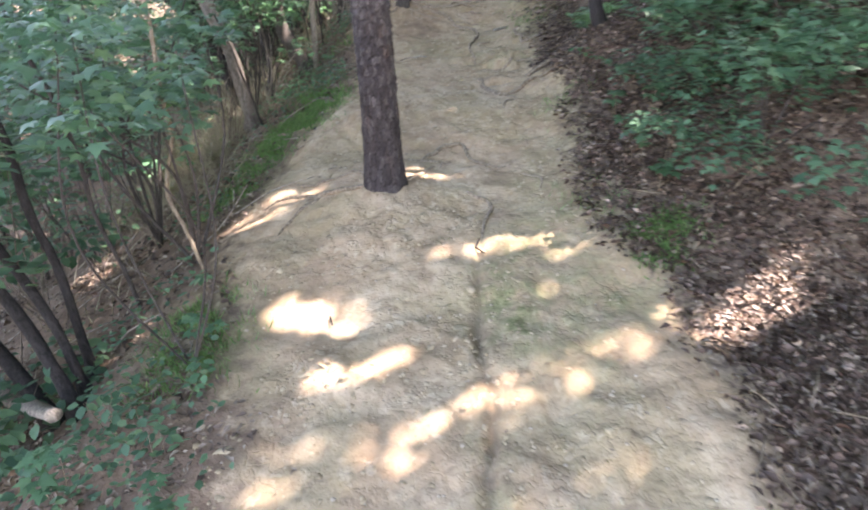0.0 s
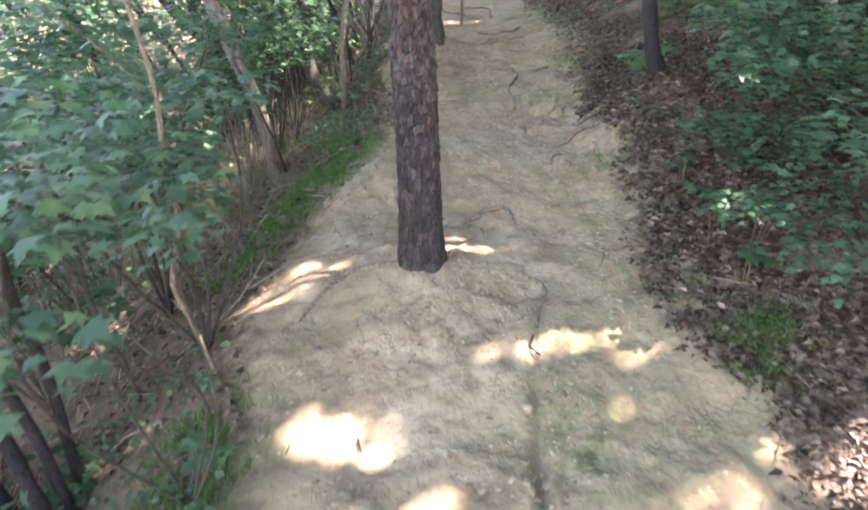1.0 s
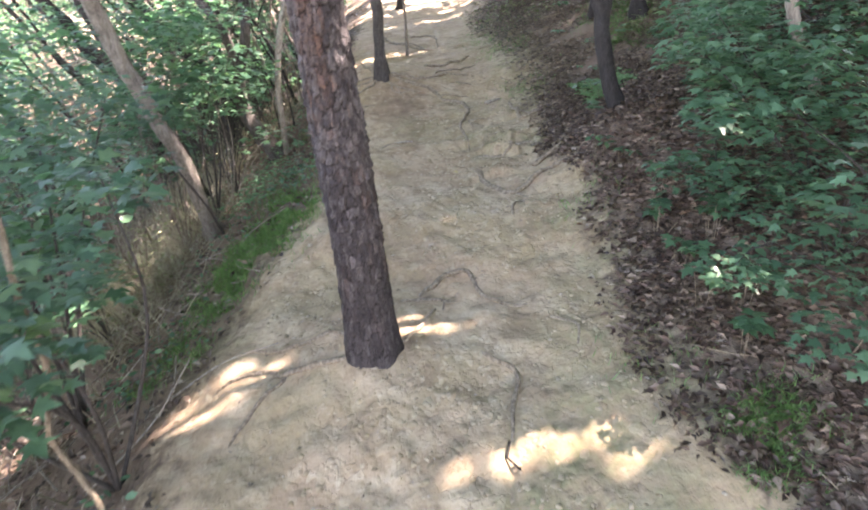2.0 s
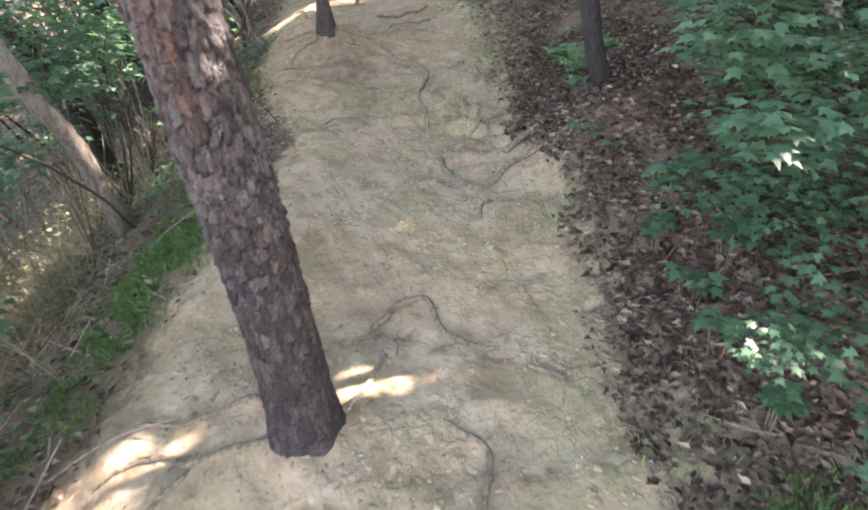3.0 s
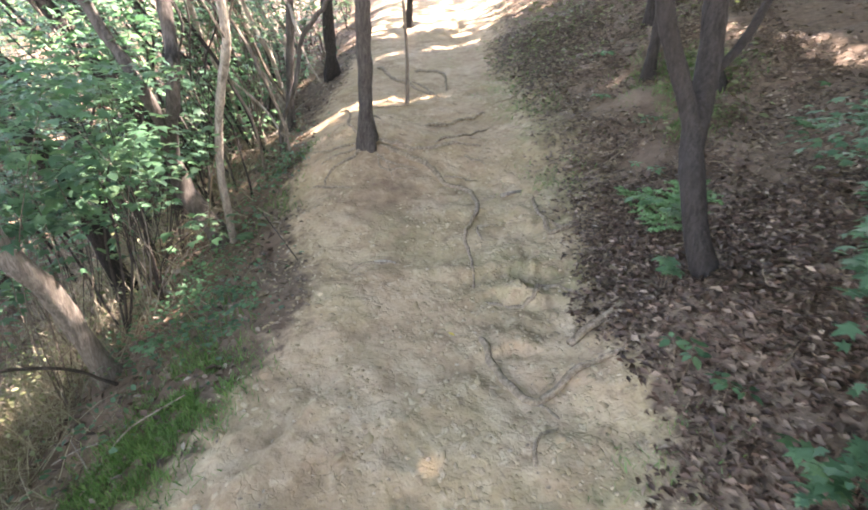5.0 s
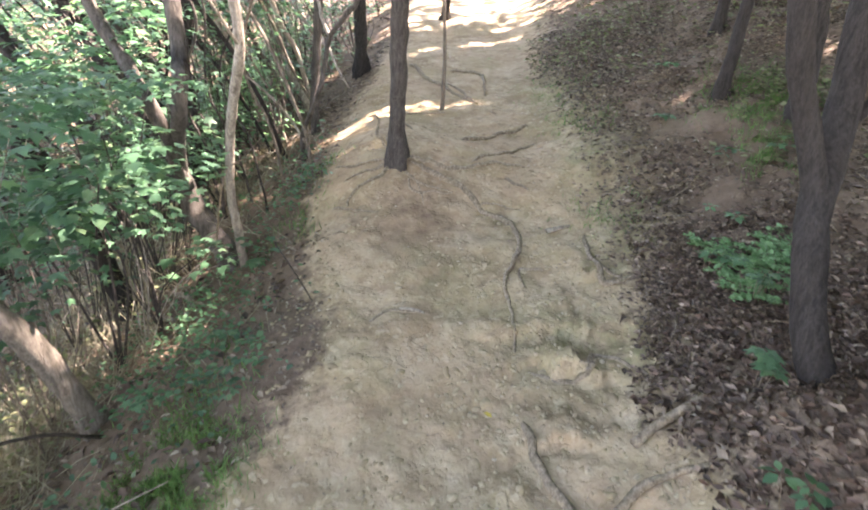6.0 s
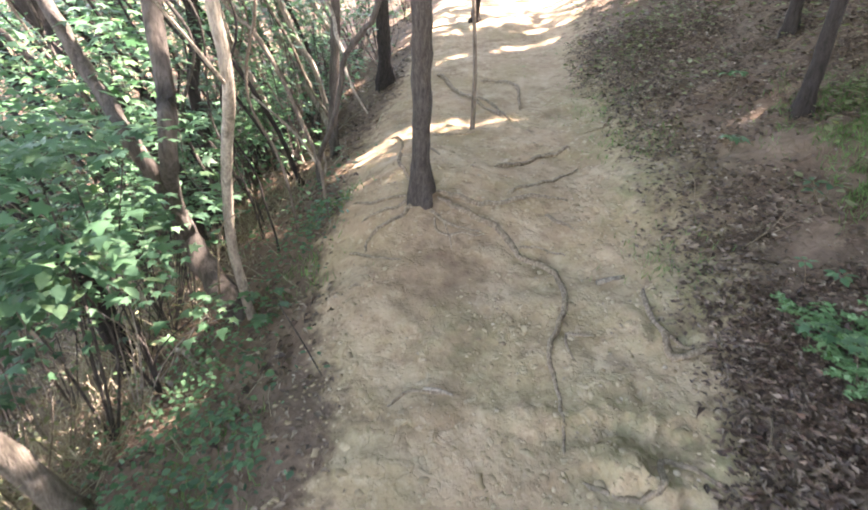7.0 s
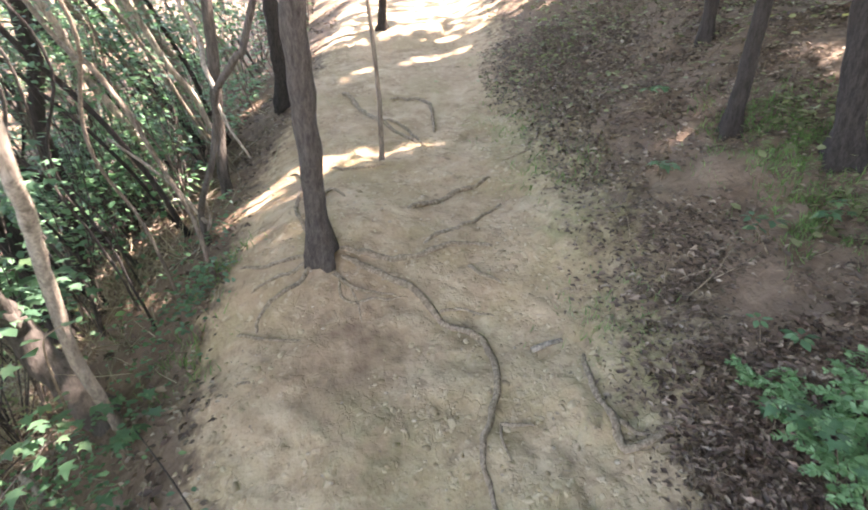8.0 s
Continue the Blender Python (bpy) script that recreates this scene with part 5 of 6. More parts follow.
def seedling(x, y, spread_by, height, count, size, which=0, label="small green seedling on the forest floor"):
    base = Vector((x, y, ground_at(x, y)))
    ob = thing("seedling", base, label, "plant", "seedlings")
    for k in range(max(1, count // 5)):
        a = random.uniform(0, 6.28)
        r = spread_by * random.uniform(0.1, 0.8)
        tip = Vector((math.cos(a) * r, math.sin(a) * r, height * random.uniform(0.6, 1.05)))
        foot = Vector((tip.x * 0.5, tip.y * 0.5, -0.02))
        part("stem", mesh_of("stem", *tube(smooth_line([foot, foot.lerp(tip, 0.5) + Vector((0, 0, 0.02)), tip], 0.05), [0.002, 0.0012], 5), TWIG_BARK), ob)
        for j in range(min(5, count)):
            b = 6.28 * j / 5 + random.uniform(-0.4, 0.4)
            leaf = new("leaf", SEEDLING_LEAVES[which])
            leaf.parent = ob
            leaf.location = tip + Vector((math.cos(b), math.sin(b), 0)) * 0.012
            leaf.rotation_euler = (random.uniform(-0.5, 0.15), random.uniform(-0.3, 0.3), b - math.pi / 2)
            leaf.scale = (size * random.uniform(0.7, 1.2),) * 3
    return ob


for _x, _y, _s, _h, _n, _l, _w in (
    (1.44, 5.3, 0.16, 0.16, 30, 0.045, 0), (1.38, 5.6, 0.14, 0.14, 25, 0.045, 0),
    (1.75, 7.86, 0.12, 0.14, 15, 0.06, 1), (1.5, 7.07, 0.12, 0.12, 15, 0.055, 0), (1.76, 6.44, 0.13, 0.12, 15, 0.055, 2), (1.95, 6.4, 0.12, 0.15, 15, 0.05, 0), (1.51, 5.9, 0.12, 0.15, 15, 0.05, 1),
    (1.2, 4.75, 0.12, 0.22, 20, 0.055, 0), (1.13, 4.3, 0.1, 0.14, 15, 0.055, 1), (1.2, 4.12, 0.1, 0.12, 15, 0.05, 1), (1.3, 3.78, 0.14, 0.2, 25, 0.06, 0), (1.22, 3.56, 0.13, 0.18, 20, 0.06, 0),
    (1.45, 3.75, 0.15, 0.24, 25, 0.06, 0), (1.2, 3.24, 0.12, 0.16, 20, 0.06, 0), (1.38, 3.3, 0.14, 0.24, 25, 0.06, 0), (1.25, 2.74, 0.12, 0.16, 20, 0.06, 0), (1.35, 2.95, 0.14, 0.22, 25, 0.06, 2), (1.2, 3.0, 0.1, 0.2, 15, 0.06, 0),
    (-0.9, 5.15, 0.12, 0.1, 20, 0.04, 1), (-0.98, 4.9, 0.14, 0.12, 20, 0.04, 2), (-1.1, 6.9, 0.1, 0.14, 15, 0.05, 1), (-1.2, 6.0, 0.12, 0.14, 15, 0.05, 0), (-1.0, 1.85, 0.12, 0.14, 25, 0.045, 0), (-0.95, 1.6, 0.12, 0.12, 20, 0.045, 1), (-1.05, 1.35, 0.14, 0.15, 25, 0.05, 2), (-0.85, 1.15, 0.12, 0.1, 20, 0.045, 0),
    (-1.25, 1.5, 0.16, 0.2, 25, 0.05, 2), (-1.3, 1.2, 0.16, 0.22, 25, 0.05, 0), (-1.1, 2.2, 0.1, 0.12, 15, 0.045, 1), (-1.15, 5.4, 0.12, 0.12, 20, 0.045, 2), (-1.35, 5.0, 0.14, 0.15, 20, 0.045, 0),
):
    seedling(_x, _y, _s, _h, _n, _l, _w)


def fern(x, y, count, length):
    """A fern: arching fronds of many small leaflets from one root."""
    ob = thing("fern", (x, y, ground_at(x, y) - 0.01), "fresh green fern arching out of brown leaf litter", "fern", "ferns")
    for k in range(count):
        a = 6.28 * k / count + random.uniform(-0.3, 0.3)
        ln = length * random.uniform(0.7, 1.15)
        rise = random.uniform(0.6, 1.3)
        out = Vector((math.cos(a), math.sin(a), 0))
        at, way, size = [], [], []
        for j in range(13):
            f = 0.12 + 0.88 * j / 12
            c = out * ln * f + Vector((0, 0, ln * rise * (f - 0.62 * f * f)))
            for side in (-1, 1):
                at.append(c)
                way.append(Vector((-out.y * side, out.x * side, 0)) * random.uniform(0.6, 1.2) + out * random.uniform(0.2, 0.9) + Vector((0, 0, random.uniform(-0.5, 0.4))))
                size.append((ln * 0.13 * math.sin(3.0 * min(1.0, f + 0.06)) ** 0.7 + 0.014) * random.uniform(0.7, 1.2))
        way = np.array([tuple(w) for w in way])
        up = np.tile(np.array((0.0, 0.0, 1.0)), (len(way), 1)) + DICE.normal(0, 0.45, (len(way), 3))
        frond = part("frond", leaves("frond", np.array([tuple(c) for c in at]), way, up, np.array(size), (OVATE * np.array((0.85, 1, 1)), OVATE_QUADS), FERN_LEAF), ob)
        line = [out * ln * f + Vector((0, 0, ln * rise * (f - 0.62 * f * f))) for f in (0, 0.25, 0.5, 0.75, 1.0)]
        part("stalk", mesh_of("stalk", *tube(line, [0.0022, 0.001], 5), FERN_LEAF), frond)


for _x, _y, _n, _l in ((1.39, 5.82, 9, 0.1), (1.43, 5.74, 10, 0.12), (1.5, 5.64, 14, 0.17), (1.48, 5.5, 14, 0.17), (1.44, 5.38, 12, 0.15), (1.6, 5.55, 14, 0.18), (1.56, 5.4, 14, 0.18), (1.7, 5.5, 12, 0.16), (1.68, 5.66, 12, 0.15), (1.5, 5.3, 11, 0.15)):
    fern(_x, _y, _n, _l)
_twig = thing("leafy_twig", (-1.2, 5.83, 1.53), "twig with a few round green leaves beside a trunk", "twig")
part("stem", mesh_of("stem", *tube(smooth_line([(-0.3, 0.3, -0.55), (-0.12, 0.1, -0.1), (0, 0, 0.1), (0.12, 0, 0.16)], 0.05), [0.006, 0.003], 6), TWIG_BARK), _twig)
for _q in ((0.12, 0.0, 0.16), (0.0, -0.02, 0.1), (-0.02, 0.03, 0.16), (-0.05, -0.04, 0.06), (-0.1, 0.0, 0.1)):
    _leaf = new("leaf", SEEDLING_LEAVES[1])
    _leaf.parent, _leaf.location, _leaf.scale = _twig, _q, (0.1, 0.07, 0.07)
    _leaf.rotation_euler = (random.uniform(0.1, 0.6), random.uniform(-0.3, 0.3), random.uniform(0, 6.28))


# ---- ground cover: uncountable things, one object each
def scatter(count, x0, x1, y0, y1, keep, seed):
    dice = np.random.default_rng(seed)
    at = []
    while len(at) < count:
        x, y = dice.uniform(x0, x1), dice.uniform(y0, y1)
        if keep(x, y, dice.uniform()):
            at.append((x, y, ground_at(x, y)))
    return np.array(at), dice


def slope_up(at):
    e = 0.04
    return np.array([(ground_at(x - e, y) - ground_at(x + e, y), ground_at(x, y - e) - ground_at(x, y + e), 2 * e) for x, y, z in at])


def litter(name, label, count, box, keep, seed, size, material, lift=0.012, tilt=0.45):
    at, dice = scatter(count, *box, keep, seed)
    at[:, 2] += dice.uniform(0.003, lift, len(at))
    up = unit(slope_up(at)) + dice.normal(0, tilt * 0.6, (len(at), 3))
    a = dice.uniform(0, 2 * np.pi, len(at))
    way = np.stack([np.cos(a), np.sin(a), dice.normal(0, tilt * 0.4, len(at))], 1)
    curl = OVATE * np.array((0.62, 1, 3.0)) + np.array([(0, 0, 0), (0.05, 0, 0), (-0.08, 0.05, 0), (0.06, 0, 0.05), (0, -0.08, 0), (-0.06, 0.06, 0), (0, 0, 0)])
    me = leaves(name, at, way, up, dice.uniform(*size, len(at)), (curl, OVATE_QUADS), material)
    return tagged(new(name, me), label, "leaf litter", kind="stuff")


DRIFTS = [(0.7, 1.25, 6.65, 0.28), (0.6, 1.38, 6.38, 0.25), (0.9, 1.22, 5.75, 0.22), (0.9, 1.33, 5.6, 0.22), (0.8, 1.18, 5.4, 0.25), (0.4, 1.2, 8.0, 0.4), (0.4, 1.4, 9.2, 0.6), (-0.5, 1.7, 6.15, 0.25), (-0.5, 1.8, 6.85, 0.3), (-0.4, 1.5, 7.0, 0.2), (0.6, 1.5, 4.9, 0.4)]


def on_bank(x, y, u):
    d = x - lerp_table(y, COVER_RIGHT)
    thick = noise.noise(Vector((x * 1.7, y * 1.7, 5))) + 1.1
    if y > 4.8:
        # dusty bare soil higher up, with the leaves gathered in drifts
        thin = 0.42 + 0.6 * noise.noise(Vector((x * 2.3, y * 2.3, 11))) + sum(a * math.exp(-((x - b) ** 2 + (y - c) ** 2) / (r * r)) for a, b, c, r in DRIFTS)
        thick += (thin - thick) * min(1.0, (y - 4.8) / 0.5)
    return d + 0.16 * noise.noise(Vector((x * 3, y * 3, 0))) > (0.24 + 0.4 * min(1.0, max(0.0, (y - 4.8) / 1.2))) * (u - 0.45) - 0.02 and thick > u


def on_near_bank(x, y, u):
    """The thick litter, which thins out down the trail and away up the bank."""
    wave = 0.35 * noise.noise(Vector((x * 2, y * 2, 8)))
    return on_bank(x, y, u) and u < (3.7 + wave - x) / 0.9 and u < (y + wave) / 0.8


def in_drift(x, y, u):
    return x > lerp_table(y, COVER_RIGHT) + 0.12 * noise.noise(Vector((x * 6, y * 6, 1))) + 0.3 * (u - 0.35) and u < 0.25 + 0.5 * noise.noise(Vector((x * 4, y * 4, 2))) + math.exp(-((x - 1.3) / 0.2) ** 2 - ((y - 5.5) / 0.25) ** 2)


def on_left(x, y, u):
    d = lerp_table(y, COVER_LEFT) - x
    return d + 0.25 * noise.noise(Vector((x * 3, y * 3, 0))) > 0.15 * (u - 0.4) and noise.noise(Vector((x * 1.7, y * 1.7, 9))) + 0.5 > u


litter("fallen_leaves", "thick dark brown fallen leaves on the bank", 39000, (0.8, 3.6, 0.3, 5.3), on_near_bank, 1, (0.02, 0.056), DEAD_LEAF, 0.026, 0.65)
litter("leaf_drift", "deep drift of dark curled fallen leaves beside a fern", 3000, (0.95, 2.0, 4.7, 6.0), in_drift, 13, (0.018, 0.045), DEAD_LEAF, 0.03, 0.7)
litter("dull_leaf_drift", "dull brown leaf fragments mixed into the drift", 3000, (0.9, 2.0, 4.6, 6.2), in_drift, 16, (0.012, 0.036), UPPER_LEAF, 0.03, 0.7)
litter("upper_fallen_leaves", "thin dull brown fallen leaves drifted over dusty soil", 27000, (0.8, 3.2, 5.0, 10.5), on_bank, 12, (0.014, 0.045), UPPER_LEAF, 0.02, 0.5)
litter("pale_fallen_leaves", "scattered tan fallen leaves on the bank", 1000, (0.8, 2.9, 0.8, 9.5), on_bank, 2, (0.018, 0.045), TAN_LEAF, 0.025)
litter("lower_pale_leaves", "pale tan and grey leaves over the low bank", 1700, (1.0, 2.7, 0.85, 2.3), on_bank, 14, (0.016, 0.04), TAN_LEAF, 0.028, 0.6)
litter("dry_fallen_leaves", "dry grey-tan fallen leaves on the upper bank", 1700, (1.0, 3.2, 5.4, 10.5), on_bank, 8, (0.02, 0.05), TAN_LEAF, 0.025)
litter("far_fallen_leaves", "brown fallen leaves higher up the slope", 16000, (1.0, 7.0, 3.0, 20.0), on_bank, 3, (0.03, 0.07), UPPER_LEAF, 0.03)
litter("outer_fallen_leaves", "brown fallen leaves spread over the wood floor", 9000, (0.9, 7.5, -4.0, 6.0), on_bank, 9, (0.03, 0.075), DEAD_LEAF, 0.03)
litter("outer_slope_leaves", "brown fallen leaves far down the slope", 9000, (-8.0, -0.9, -4.0, 14.0), on_left, 10, (0.035, 0.08), DEAD_LEAF, 0.03)
litter("slope_fallen_leaves", "brown and tan fallen leaves on the falling slope", 8000, (-4.0, -0.5, 0.8, 11.0), on_left, 4, (0.02, 0.055), UPPER_LEAF, 0.02)
litter("slope_tan_leaves", "pale tan leaves on the falling slope", 5500, (-4.0, -0.5, 0.8, 11.0), on_left, 5, (0.02, 0.055), TAN_LEAF, 0.02)
litter("trail_leaves", "a few dry leaf scraps on the bare clay", 260, (-0.9, 1.0, 1.0, 9.0), lambda x, y, u: True, 6, (0.012, 0.03), TAN_LEAF, 0.006, 0.2)


def grass(name, label, spots, material, length, seed, lean=0.5, wide=1.4):
    dice = np.random.default_rng(seed)
    at = []
    for x, y, r, n in spots:
        q = dice.normal(0, 0.6, (n, 2)) * r + np.array((x, y))
        at += [(a, b, ground_at(a, b) - 0.004) for a, b in q if noise.noise(Vector((a * 7, b * 7, seed))) > -0.12]
    at = np.array(at)
    n = len(at)
    way = np.stack([dice.normal(0, lean, n), dice.normal(0, lean, n), np.ones(n)], 1)
    up = dice.normal(0, 1, (n, 3))
    me = leaves(name, at, way, up, dice.uniform(*length, n), (BLADE * np.array((wide, 1, 1)), BLADE_QUADS), material)
    return tagged(new(name, me), label, "grass", kind="stuff")


grass("edge_grass", "soft bright green grass along the trail's falling edge", [(-0.98, 4.6, 0.2, 1500), (-1.12, 4.45, 0.26, 3800), (-1.22, 4.15, 0.28, 3600), (-1.3, 3.85, 0.22, 1700), (-1.42, 3.55, 0.16, 800), (-1.32, 3.3, 0.1, 300), (-1.55, 3.3, 0.14, 350), (-1.12, 2.02, 0.2, 1500), (-1.1, 1.78, 0.2, 1200), (-1.1, 4.85, 0.25, 700), (-1.2, 5.2, 0.3, 500), (-1.05, 6.95, 0.15, 500), (-1.05, 6.4, 0.2, 400)], GRASS, (0.025, 0.07), 11)
grass("bank_grass", "tufts of green moss and grass on the bank", [(2.2, 7.0, 0.35, 3800), (2.0, 6.45, 0.2, 1900), (2.1, 7.4, 0.3, 900), (1.03, 6.35, 0.22, 500), (1.05, 7.55, 0.25, 600), (1.0, 8.4, 0.3, 500), (1.15, 9.2, 0.4, 500), (0.98, 4.0, 0.2, 250), (0.95, 2.8, 0.2, 250)], GRASS, (0.02, 0.06), 12)
grass("grass_tuft", "low tuft of vivid green grass at the foot of the bank", [(1.16, 2.42, 0.13, 2200), (1.26, 2.47, 0.12, 1600), (1.1, 2.35, 0.08, 600)], GRASS, (0.02, 0.055), 15, 0.8, 1.8)
grass("dry_grass", "pale dry grass and stalks among the leaning stems", [(-2.0, 6.7, 0.7, 300), (-2.4, 5.7, 0.8, 350), (-1.9, 7.8, 0.7, 350), (-2.7, 7.6, 1.2, 700), (-2.4, 4.5, 0.7, 250), (-2.0, 3.4, 0.5, 150), (-2.2, 2.6, 0.6, 150), (-3.2, 9.5, 1.4, 800), (-1.3, 5.6, 0.4, 120)], STRAW, (0.06, 0.2), 13, 1.1, 0.7)


def low_plants(name, label, spots, material, size, seed, high=0.13):
    dice = np.random.default_rng(seed)
    at, up, way, ln = [], [], [], []
    for x, y, r, n in spots:
        q = dice.normal(0, 0.5, (n, 2)) * r + np.array((x, y))
        for a, b in q:
            at.append((a, b, ground_at(a, b) + dice.uniform(0.02, high)))
    n = len(at)
    a = dice.uniform(0, 6.28, n)
    way = np.stack([np.cos(a), np.sin(a), dice.normal(0, 0.2, n)], 1)
    up = dice.normal(0, 0.35, (n, 3)) + np.array((0, 0, 1))
    return tagged(new(name, leaves(name, np.array(at), way, up, dice.uniform(*size, n), (OVATE, OVATE_QUADS), material)), label, "ground cover", kind="stuff")


low_plants("ground_cover", "low green plants on the upper bank", [(1.5, 9.6, 0.7, 330), (2.2, 10.2, 0.9, 420), (1.8, 11.2, 0.9, 420), (3.0, 9.2, 0.8, 260), (2.3, 7.1, 0.4, 200), (2.1, 6.5, 0.3, 120), (1.6, 8.3, 0.4, 100), (2.6, 8.3, 0.6, 160)], OLIVE_LEAF, (0.03, 0.07), 41)
low_plants("slope_brush", "green brush lit between the slanting stems", [(-2.4, 7.6, 0.8, 500), (-3.0, 8.3, 1.0, 700), (-2.4, 9.0, 0.8, 600), (-3.4, 9.5, 1.1, 800), (-2.6, 10.4, 1.0, 700), (-4.2, 10.6, 1.4, 900), (-3.2, 11.8, 1.3, 800), (-4.0, 7.6, 1.2, 700), (-2.1, 10.8, 0.7, 400)], BRIGHT_LEAF, (0.035, 0.08), 44, 0.9)
low_plants("edge_cover", "small green plants on brown soil below the trail's edge", [(-1.35, 5.75, 0.35, 132), (-1.6, 5.6, 0.4, 168), (-1.3, 6.3, 0.25, 64), (-1.55, 6.0, 0.3, 104), (-1.9, 5.9, 0.4, 128), (-1.25, 5.3, 0.3, 104), (-1.6, 5.2, 0.35, 120), (-1.2, 6.75, 0.3, 88), (-1.45, 6.9, 0.35, 104)], BRIGHT_LEAF, (0.018, 0.045), 45, 0.16)
low_plants("slope_cover", "low green plants on the falling bank", [(-1.0, 5.1, 0.3, 90), (-1.15, 4.95, 0.3, 60), (-1.2, 5.6, 0.35, 90), (-1.1, 6.7, 0.25, 120), (-1.3, 1.5, 0.35, 220), (-1.1, 1.3, 0.3, 160), (-1.5, 2.2, 0.35, 160), (-1.5, 4.6, 0.4, 80), (-1.6, 3.4, 0.4, 160), (-1.25, 7.4, 0.3, 120)], LEAF, (0.02, 0.05), 42)


def twigs(name, label, count, box, keep, seed, length, material):
    at, dice = scatter(count, *box, keep, seed)
    pieces = []
    for p in at:
        a, ln = dice.uniform(0, 6.28), dice.uniform(*length)
        q = p + np.array((math.cos(a), math.sin(a), 0)) * ln
        q[2] = ground_at(q[0], q[1]) + dice.uniform(0.0, 0.35) * ln
        m = (p + q) / 2 + dice.normal(0, 0.06, 3) * ln
        pieces.append(tube(smooth_line([Vector(p) + Vector((0, 0, 0.006)), Vector(m) + Vector((0, 0, 0.01)), Vector(q)], 0.06), [0.007 * ln ** 0.3, 0.004 * ln ** 0.3], 5, 0.2))
    return tagged(new(name, mesh_of(name, *joined(pieces), material)), label, "twigs", kind="stuff")


grass("dry_brush", "tangled straw-coloured stalks on the falling slope", [(-2.3, 4.7, 0.45, 1500), (-2.6, 5.3, 0.5, 1500), (-2.1, 5.6, 0.4, 600), (-2.9, 4.6, 0.6, 900), (-2.2, 6.6, 0.5, 600), (-2.7, 6.3, 0.6, 700), (-3.0, 7.2, 0.7, 700), (-1.9, 7.4, 0.4, 400), (-2.0, 4.0, 0.35, 300)], STRAW, (0.1, 0.4), 14, 0.9, 0.3)
low_plants("brush_leaves", "small olive leaves in the dry brush", [(-2.3, 4.7, 0.5, 500), (-2.6, 5.3, 0.6, 600), (-2.9, 4.6, 0.6, 500), (-2.3, 6.5, 0.5, 400)], OLIVE_LEAF, (0.02, 0.045), 43, 0.45)
twigs("slope_twigs", "pale dead twigs lying among stems on the falling slope", 150, (-4.0, -1.2, 1.2, 10.0), on_left, 21, (0.15, 0.6), PALE_BARK)
twigs("bank_twigs", "thin broken twigs in the litter", 90, (0.95, 2.6, 1.0, 9.0), on_bank, 22, (0.06, 0.3), TWIG_BARK)


def pebbles(count, seed):
    dice = np.random.default_rng(seed)
    verts, faces = [], []
    for _ in range(count):
        x, y = dice.uniform(-0.9, 1.0), dice.uniform(1.0, 9.0)
        r = dice.uniform(0.003, 0.012) * (1.6 if dice.uniform() < 0.08 else 1)
        k = len(verts)
        c = Vector((x, y, ground_at(x, y) + r * 0.15))
        top = [Vector((math.cos(a), math.sin(a) * 0.8, 0)) * r * dice.uniform(0.75, 1.2) for a in np.arange(6) * math.pi / 3 + dice.uniform(0, 1)]
        verts += [c + p for p in top] + [c + p * 0.6 + Vector((0, 0, r * dice.uniform(0.35, 0.6))) for p in top]
        faces += [(k + j, k + (j + 1) % 6, k + 6 + (j + 1) % 6, k + 6 + j) for j in range(6)] + [tuple(k + 6 + j for j in range(6))]
    tagged(new("pebbles", mesh_of("pebbles", verts, faces, STONE)), "small pale stones and crumbs of clay on the trail", "pebbles", kind="stuff")


pebbles(240, 31)


def clay_crumbs(count, seed):
    """Flat crumbs and flakes of dried clay, thickest where the trail is worn into steps."""
    dice = np.random.default_rng(seed)
    verts, faces = [], []
    n = 0
    while n < count:
        x, y = dice.uniform(-0.9, 1.0), dice.uniform(1.0, 8.5)
        thick = 0.25 + 0.9 * math.exp(-((x - 0.5) / 0.5) ** 2 - ((y - 5.0) / 1.2) ** 2) + 1.1 * math.exp(-((x + 0.05) / 0.4) ** 2 - ((y - 2.6) / 0.25) ** 2) + 1.2 * noise.noise(Vector((x * 2.1, y * 2.1, 4)))
        if dice.uniform() > thick:
            continue
        n += 1
        r = dice.uniform(0.005, 0.019) * (1.8 if dice.uniform() < 0.12 else 1)
        k = len(verts)
        tilt = Vector((dice.normal(0, 0.3), dice.normal(0, 0.3), 1)).normalized().to_track_quat("Z", "X")
        c = Vector((x, y, ground_at(x, y)))
        ring = [Vector((math.cos(a), math.sin(a) * 0.75, 0)) * r * dice.uniform(0.45, 1.35) for a in np.arange(7) * 2 * math.pi / 7 + dice.uniform(0, 6)]
        high = r * dice.uniform(0.06, 0.22)
        verts += [c + tilt @ (p - Vector((0, 0, 0.003))) for p in ring] + [c + tilt @ (p * 0.72 + Vector((0, 0, high))) for p in ring]
        faces += [(k + j, k + (j + 1) % 7, k + 7 + (j + 1) % 7, k + 7 + j) for j in range(7)] + [tuple(k + 7 + j for j in range(7))]
    tagged(new("clay_crumbs", mesh_of("clay_crumbs", verts, faces, CRUMB)), "dry crumbs and flakes of tan clay on the trail", "clay crumbs", kind="stuff")


clay_crumbs(4000, 33)


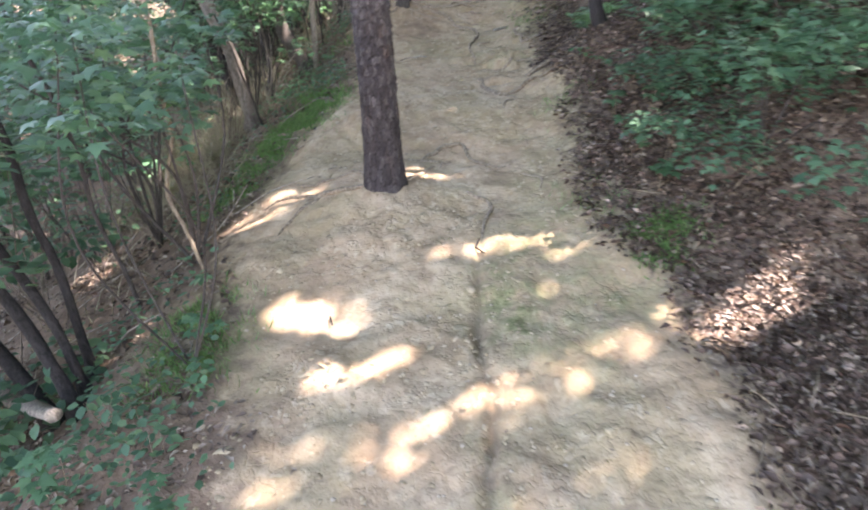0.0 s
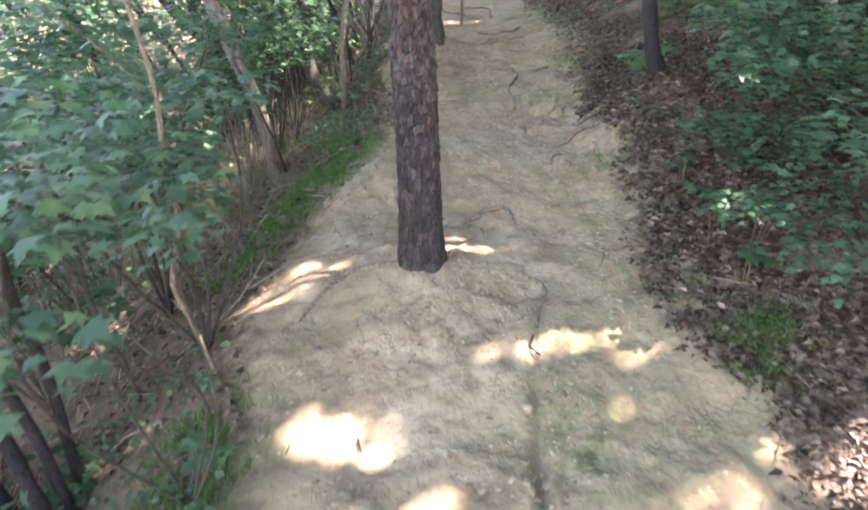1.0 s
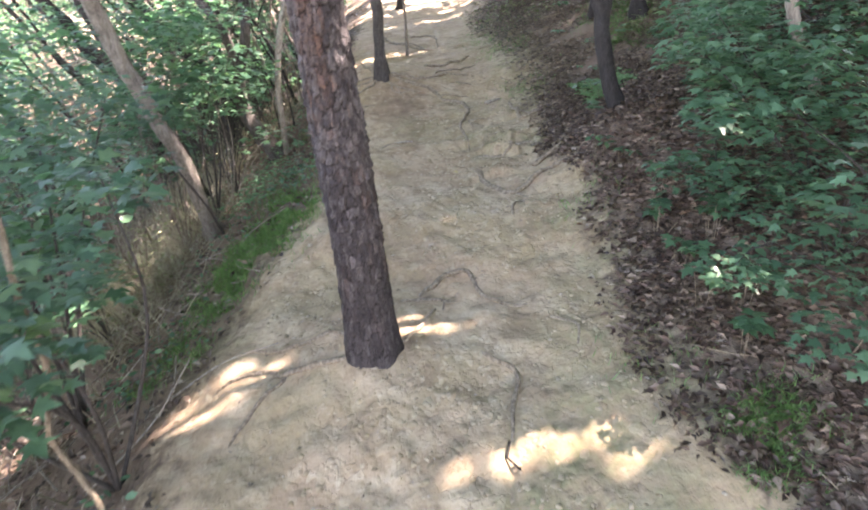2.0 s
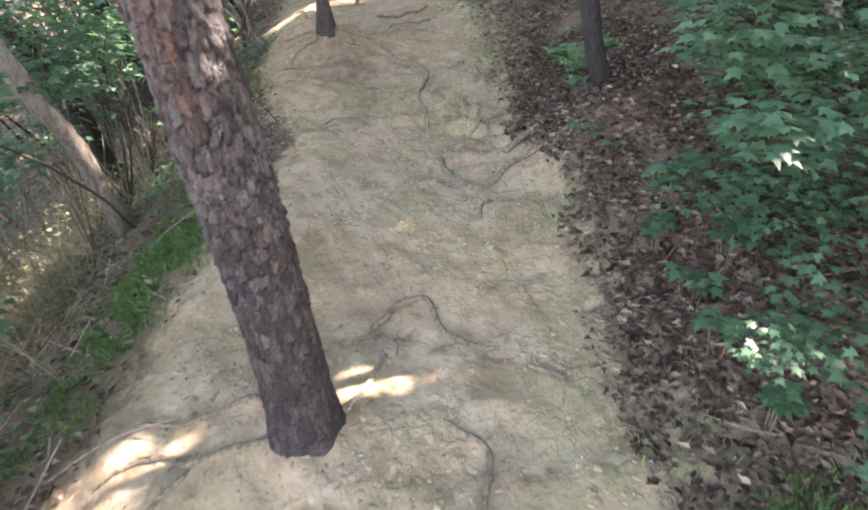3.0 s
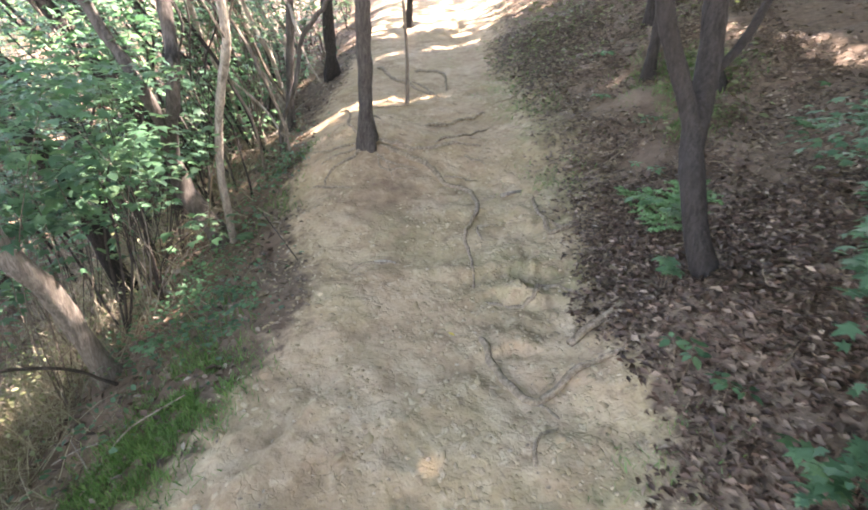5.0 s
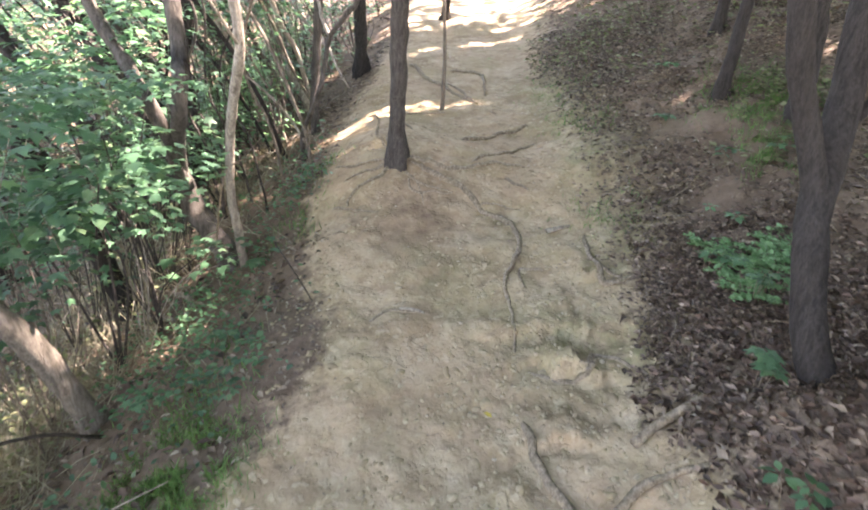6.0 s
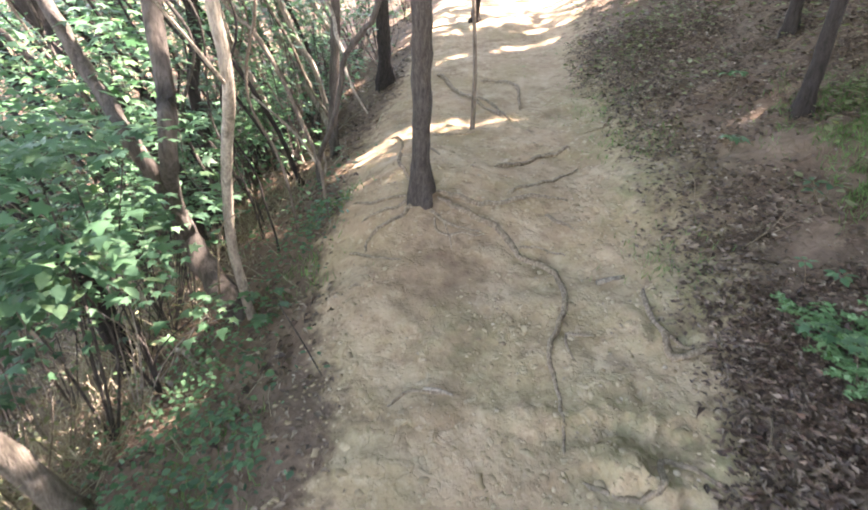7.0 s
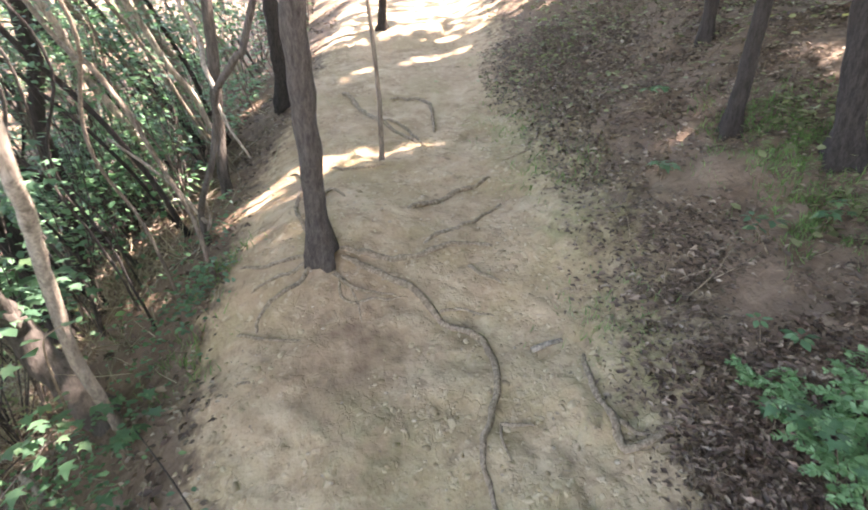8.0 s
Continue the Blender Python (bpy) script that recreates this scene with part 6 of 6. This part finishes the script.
def stick(points, radius, material, label, name="fallen_stick"):
    pts = [Vector((x, y, ground_at(x, y) + h)) for x, y, h in points]
    ob = new(name, mesh_of(name, *tube([p - pts[0] for p in smooth_line(pts, 0.04)], [radius, radius, radius * 0.7], 9, 0.25, points[0][0] * 4), material))
    ob.location = pts[0]
    return tagged(ob, label, "stick", "fallen sticks")


stick([(-2.75, 2.34, 0.18), (-2.15, 1.96, 0.17), (-1.62, 1.64, 0.12)], 0.045, PALE_BARK, "pale fallen branch without bark below the trail", "fallen_branch")
stick([(0.78, 4.69, 0.01), (0.88, 4.75, 0.022), (0.98, 4.79, 0.03), (1.06, 4.82, 0.03)], 0.019, ROOT_BARK, "short thick weathered branch at the edge of the litter")
stick([(0.97, 3.38, 0.012), (1.03, 3.33, 0.015), (1.09, 3.29, 0.012)], 0.006, PALE_BARK, "short pale stick lying in the litter")
stick([(0.24, 2.52, 0.02), (0.22, 2.46, 0.01), (0.26, 2.4, 0.01)], 0.006, DARK_BARK, "short dark stick on the clay")
stick([(-0.72, 5.56, 0.01), (-0.83, 5.66, 0.12), (-0.98, 5.78, 0.3)], 0.0035, DARK_BARK, "thin dark switch leaning over the trail's edge")
stick([(0.62, 6.2, 0.012), (0.7, 6.23, 0.016), (0.77, 6.24, 0.012)], 0.014, PALE_BARK, "pale broken wood lying on the trail")
stick([(-0.48, 2.0, 0.012), (-0.46, 1.95, 0.014)], 0.005, DARK_BARK, "dark twig in a patch of sun")
stick([(-0.23, 5.49, 0.01), (-0.16, 5.475, 0.014), (-0.1, 5.45, 0.01)], 0.008, PALE_BARK, "short grey stick lying on the clay")
_leaf = new("fallen_leaf", leaf_piece((OVATE, OVATE_QUADS), YELLOW_LEAF))
_leaf.location, _leaf.scale, _leaf.rotation_euler = (0.24, 4.86, ground_at(0.24, 4.86) + 0.004), (0.04, 0.045, 0.045), (0.08, 0.1, 0.9)
tagged(_leaf, "single yellow leaf fallen on the bare clay", "leaf")
for _p, _r in (([(-1.62, 5.95, 0.03), (-1.7, 6.02, 0.06), (-1.82, 6.1, 0.08)], 0.02), ([(-1.72, 5.86, 0.03), (-1.8, 5.9, 0.05), (-1.9, 5.93, 0.05)], 0.016), ([(-1.5, 5.88, 0.015), (-1.56, 5.93, 0.03), (-1.66, 5.98, 0.04)], 0.008), ([(-1.28, 5.72, 0.012), (-1.33, 5.76, 0.016)], 0.012)):
    stick(_p, _r, PALE_BARK, "broken piece of pale bleached wood on the slope")
